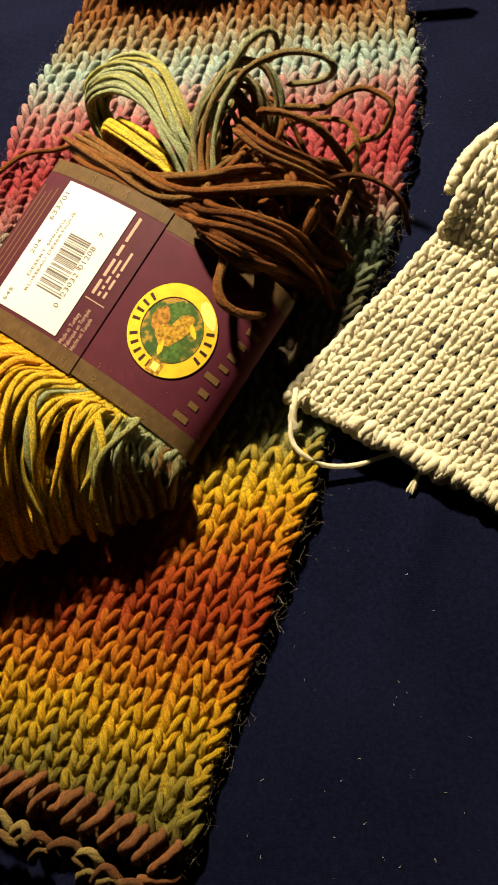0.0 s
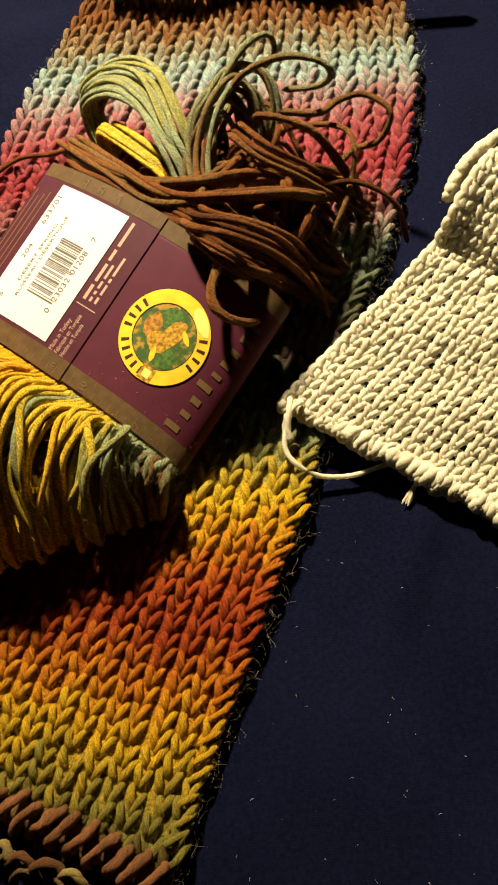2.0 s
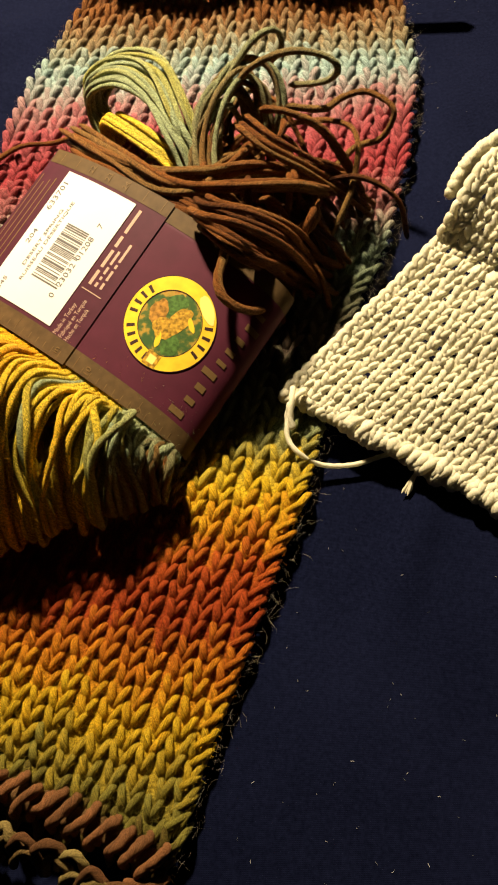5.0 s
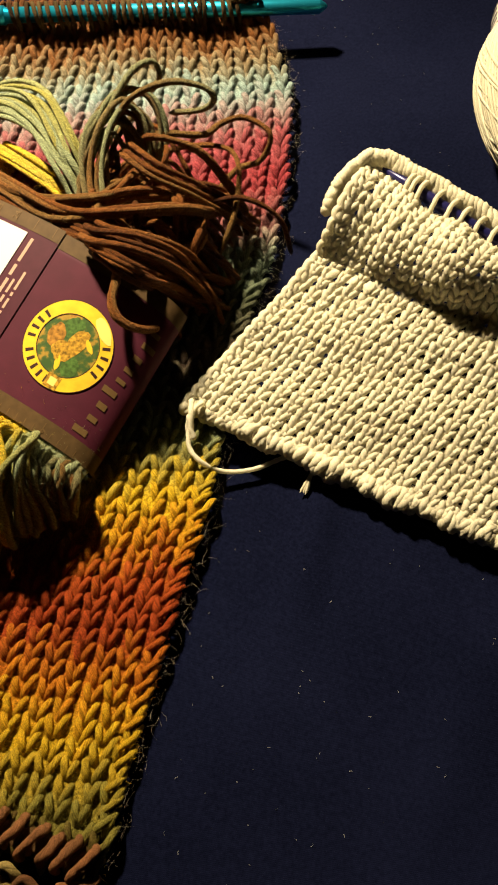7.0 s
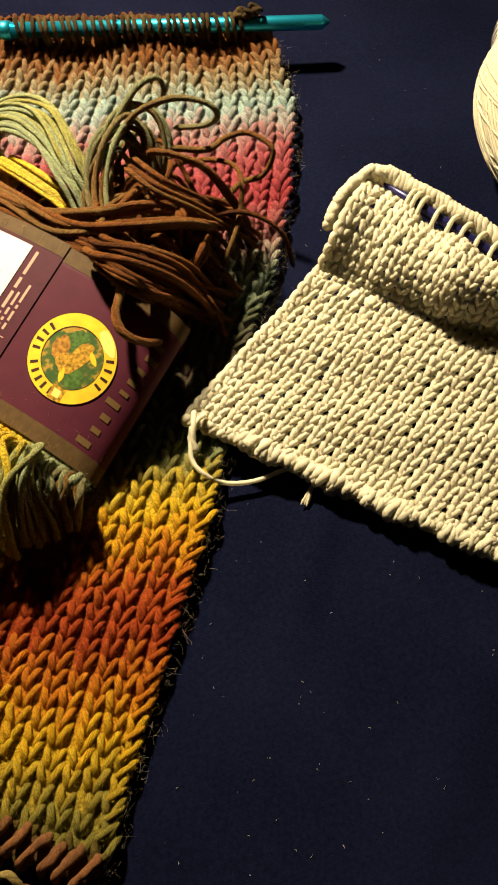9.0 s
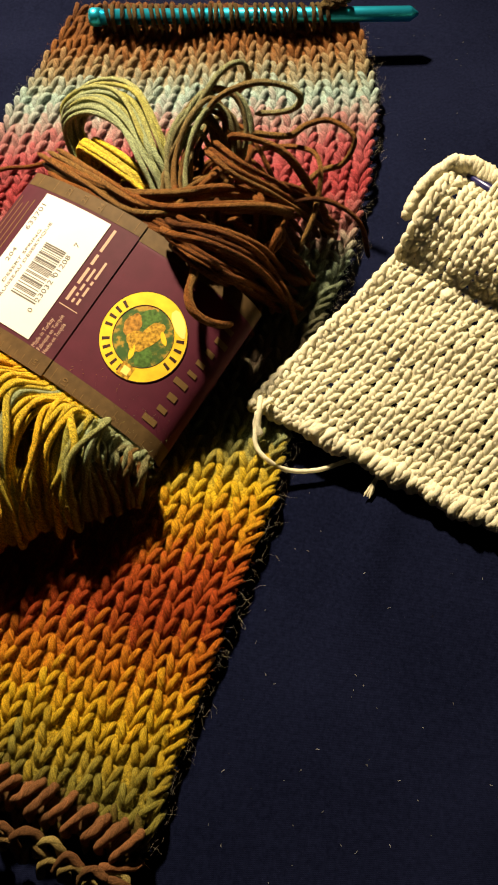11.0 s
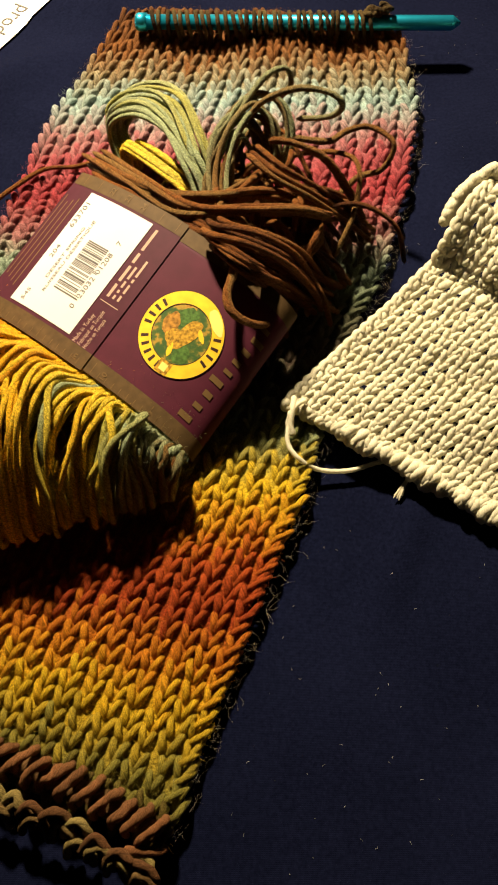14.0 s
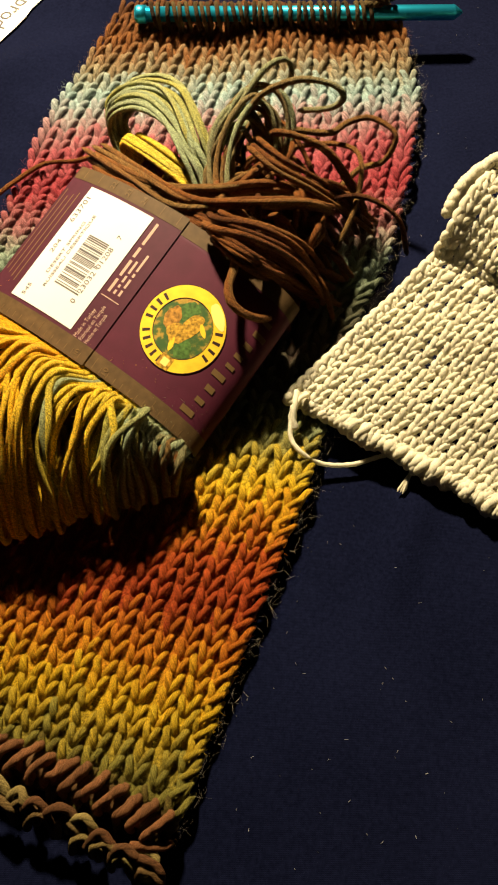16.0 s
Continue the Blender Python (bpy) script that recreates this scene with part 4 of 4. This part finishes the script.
part("bound_ridge", b.mesh("bound_ridge", CREAM_YARN), swatch, "bumpy cream ridge behind the needle")
b = Buf()
tube(b, spline([(0.0625, 0.1545, 0.0135), (0.0590, 0.1520, 0.0150), (0.0560, 0.1470, 0.0125), (0.0548, 0.1390, 0.0100), (0.0585, 0.1330, 0.0085), (0.0660, 0.1303, 0.0040), (0.0770, 0.1300, 0.0030), (0.0880, 0.1322, 0.0045), (0.0990, 0.1330, 0.0070)], 60), 0.0009, 0.8, 8, rnd=0.2)
tube(b, spline([(0.0580, 0.1560, 0.0150), (0.0570, 0.1500, 0.0150), (0.0562, 0.1450, 0.0125), (0.0568, 0.1420, 0.0108), (0.0552, 0.1450, 0.0112), (0.0566, 0.1500, 0.0150)], 40), 0.0011, 0.9, 8, rnd=0.6)
part("cast_on_tail", b.mesh("cast_on_tail", CREAM_YARN), swatch, "thin cream tail of yarn")
b = Buf()
for k in range(6):
    f = np.array([rng.normal(0, 0.0011), rng.normal(0, 0.0008), 0])
    tube(b, spline([(0.1025, 0.1330, 0.0085), (0.0995, 0.1270, 0.0065), np.array((0.0965, 0.1230, 0.0040)) + f * 0.3, np.array((0.0940, 0.1190, 0.0022)) + f], 14), 0.00055, rng.random(), 5, rnd=rng.random())
part("frayed_end", b.mesh("frayed_end", CREAM_YARN), swatch, "short frayed cream yarn end")

# ---- the cream ball of yarn ----
ball = tagged(new("yarn_ball"), "ball of cream cotton yarn with a pale paper band", "yarn ball")
B_C, B_T = np.array([0.2370, 0.2760, 0.0350]), -0.18


def ball_point(t, p, grow=0.0):
    waist = 1 - 0.16 * np.exp(-((np.asarray(t, float) - 1.02) / 0.24) ** 2)
    v = np.stack([waist * np.sin(t) * np.cos(p) * (0.0385 + grow), np.cos(t) * (0.0635 + grow), waist * np.sin(t) * np.sin(p) * (0.0352 + grow)], -1)
    c, s = math.cos(B_T), math.sin(B_T)
    return np.stack([v[..., 0] * c - v[..., 1] * s, v[..., 0] * s + v[..., 1] * c, v[..., 2]], -1) + B_C


t, p = np.meshgrid(np.linspace(0.01, np.pi - 0.01, 40), np.linspace(0, 2 * np.pi, 48, endpoint=False), indexing="ij")
b = Buf()
P = ball_point(t, p, -0.0003)
b.grid(P, np.full(t.shape, 0.4), P * 400)
part("core", b.mesh("core", CREAM_YARN), ball)
for k in range(360):
    b = Buf()
    w0, lean = rng.uniform(0, 2 * np.pi), rng.uniform(0.25, 0.75)
    s = np.linspace(-1, 1, 26)
    p = w0 + s * lean * (1.4 if k % 5 else -1.2)
    t = np.pi / 2 + s * rng.uniform(1.15, 1.42)
    tube(b, ball_point(t, p, rng.uniform(-0.0001, 0.0007)), 0.00085, rng.random(), 6, rnd=rng.random())
    part("winding", b.mesh("winding", CREAM_YARN), ball)
BAND = plain_material("pale_grey_card", (0.50, 0.47, 0.42), 0.5, mottled=0.05)
t, p = np.meshgrid(np.linspace(0.62, 1.10, 9), np.linspace(0, 2 * np.pi, 64, endpoint=False), indexing="ij")
b = Buf()
P = np.concatenate([ball_point(t, p, 0.0020), ball_point(t, p, 0.0015)[::-1]])
b.grid(P, np.zeros(P.shape[:2]), P)
wrap = part("paper_band", b.mesh("paper_band", BAND), ball, "pale grey paper band")
for k in range(8):
    for t0, t1 in ((0.72, 0.78), (0.83, 0.86), (0.90, 0.93), (0.97, 1.0)):
        tt, pq = np.meshgrid(np.linspace(t0, t1, 3), np.linspace(0, 0.16 + 0.1 * ((k * 7) % 3), 5) + 1.2 + k * 0.35, indexing="ij")
        b = Buf()
        P = ball_point(tt, pq, 0.0023)
        b.grid(P, tt * 0, P, closed=False)
        part("printed_bar", b.mesh("printed_bar", INK), wrap)

# ---- the printed sheet and the card beyond the scarf ----
WHITE = plain_material("white_print_paper", (0.78, 0.75, 0.68), 0.6, mottled=0.03)
CARD = plain_material("buff_card", (0.42, 0.32, 0.22), 0.7, mottled=0.1)


def sheet(name, outline, z, thick, material):
    bm = bmesh.new()
    f = bm.faces.new([bm.verts.new((x, y, z)) for x, y in outline])
    r = bmesh.ops.extrude_face_region(bm, geom=[f])
    for v in [g for g in r["geom"] if isinstance(g, bmesh.types.BMVert)]:
        v.co.z += thick
    bmesh.ops.recalc_face_normals(bm, faces=bm.faces)
    return mesh_of(bm, name, material)


EDGE = np.array([-0.53, -0.848])
corner = np.array([-0.0765, 0.4020])
outline = [corner + EDGE * 0.26, corner + EDGE * 0.004, corner + [0.0022, 0.0045], corner + [0.0048, 0.0115], corner + [0.0095, 0.0190], corner + [0.016, 0.030], corner + [0.01, 0.18], corner + [-0.25, 0.06]]
leaflet = tagged(new("printed_leaflet"), "white printed paper leaflet on the navy cloth", "leaflet")
part("sheet", sheet("sheet", outline, 0.0006, 0.0004, WHITE), leaflet)
me, co, width = letters("prod", 1.0)
for v, c in zip(me.vertices, co):
    xy = np.array([-0.0798, 0.4229]) + EDGE * c[0] * 0.0135 + np.array([0.848, -0.53]) * c[1] * 0.0135
    v.co = (xy[0], xy[1], 0.0012)
me.materials.clear()
me.materials.append(INK)
part("printed_word", me, leaflet)
tagged(new("buff_card", sheet("buff_card", [(-0.0795, 0.4290), (-0.0655, 0.4370), (0.0205, 0.475), (0.0205, 0.615), (-0.1295, 0.615)], 0.0014, 0.0008, CARD)), "plain buff card lying over the leaflet", "card")

# ---- fuzz and lint ----
FUZZ = yarn_material("scarf_fuzz", [(0, (0.20, 0.16, 0.12)), (1, (0.34, 0.30, 0.26))], bump=0.0)


def hairs(name, roots, length, radius, parent, material, lift=1.0, tones=None):
    """Fine curved fibres that stand out from the roots."""
    roots = np.asarray(roots, float)
    m = len(roots)
    d = rng.normal(0, 1, (m, 3))
    d[:, 2] = np.abs(d[:, 2]) * lift
    d *= (length * rng.uniform(0.4, 1.3, m) / np.linalg.norm(d, axis=1))[:, None]
    k = rng.normal(0, 0.5, (m, 3)) * length
    k[:, 2] *= lift
    n = np.cross(d, rng.normal(0, 1, (m, 3)))
    n /= np.linalg.norm(n, axis=1)[:, None] + 1e-12
    o = np.cross(d, n)
    o /= np.linalg.norm(o, axis=1)[:, None] + 1e-12
    st = np.linspace(0, 1, 5)
    line = roots[:, None] + d[:, None] * st[None, :, None] + k[:, None] * (st * (1 - st))[None, :, None]
    a = np.arange(3) * 2.0944
    ring = np.cos(a)[None, :, None] * n[:, None] + np.sin(a)[None, :, None] * o[:, None]
    V = line[:, :, None] + radius * (1 - 0.6 * st)[None, :, None, None] * ring[:, None]
    tone = rng.random(m) if tones is None else np.asarray(tones, float)
    idx = np.arange(m * 15).reshape(m, 5, 3)
    nxt = np.roll(idx, -1, 2)
    b = Buf()
    b.v, b.f = [V.reshape(-1, 3)], [np.stack([idx[:, :-1], nxt[:, :-1], nxt[:, 1:], idx[:, 1:]], -1).reshape(-1, 4)]
    b.tone = [np.repeat(tone, 15)]
    b.fib = [np.repeat(rng.random((m, 3)) * 40, 15, axis=0)]
    return tagged(part(name, b.mesh(name, material), parent), kind="stuff")


roots, tones = [], []
for k in range(500):
    r = rng.uniform(0, ROWS)
    P, _ = scarf_surface(np.array([COLS + rng.normal(0, 0.2)]), np.array([r]))
    roots.append(P[0] + [0.001, 0, 0.001])
    tones.append(r / ROWS)
hairs("fuzz", roots, 0.0046, 0.000020, scarf, FUZZ, 0.5, np.ones(500))
rows = rng.uniform(0, ROWS, 40000)
P, _ = scarf_surface(rng.uniform(0, COLS, 40000), rows)
hairs("fuzz", P + [0, 0, 0.0038], 0.0020, 0.000042, scarf, SCARF_YARN, 0.6, rows / ROWS)
P, N = cream_surface(rng.uniform(0, C_COLS, 9000), rng.uniform(-0.3, C_ROWS, 9000))
hairs("fuzz", P + N * 0.0018, 0.0014, 0.000040, swatch, CREAM_YARN, 0.8)
roots, tones = [], []
for ob in list(skein.children):
    if ob.name.split(".")[0].endswith("strand") or ob.name.split(".")[0].endswith("loop"):
        vs, tn = ob.data.vertices, ob.data.attributes["tone"].data
        for k in range(70):
            q = rng.integers(0, len(vs))
            roots.append(np.array(vs[q].co))
            tones.append(max(0.0, tn[q].value - 0.04))
hairs("fuzz", roots, 0.0028, 0.000042, skein, SKEIN_YARN, 0.9, tones)
LINT = plain_material("pale_lint", (0.45, 0.42, 0.40), 0.8)
roots = [np.array([x, y, cloth_height(x, y) + 0.0002]) for x, y in zip(rng.uniform(0.03, 0.20, 260), rng.uniform(-0.02, 0.40, 260))]
tagged(hairs("lint", roots, 0.0009, 0.00006, None, LINT, 0.25), "pale specks of lint scattered on the navy cloth", "lint", kind="stuff")
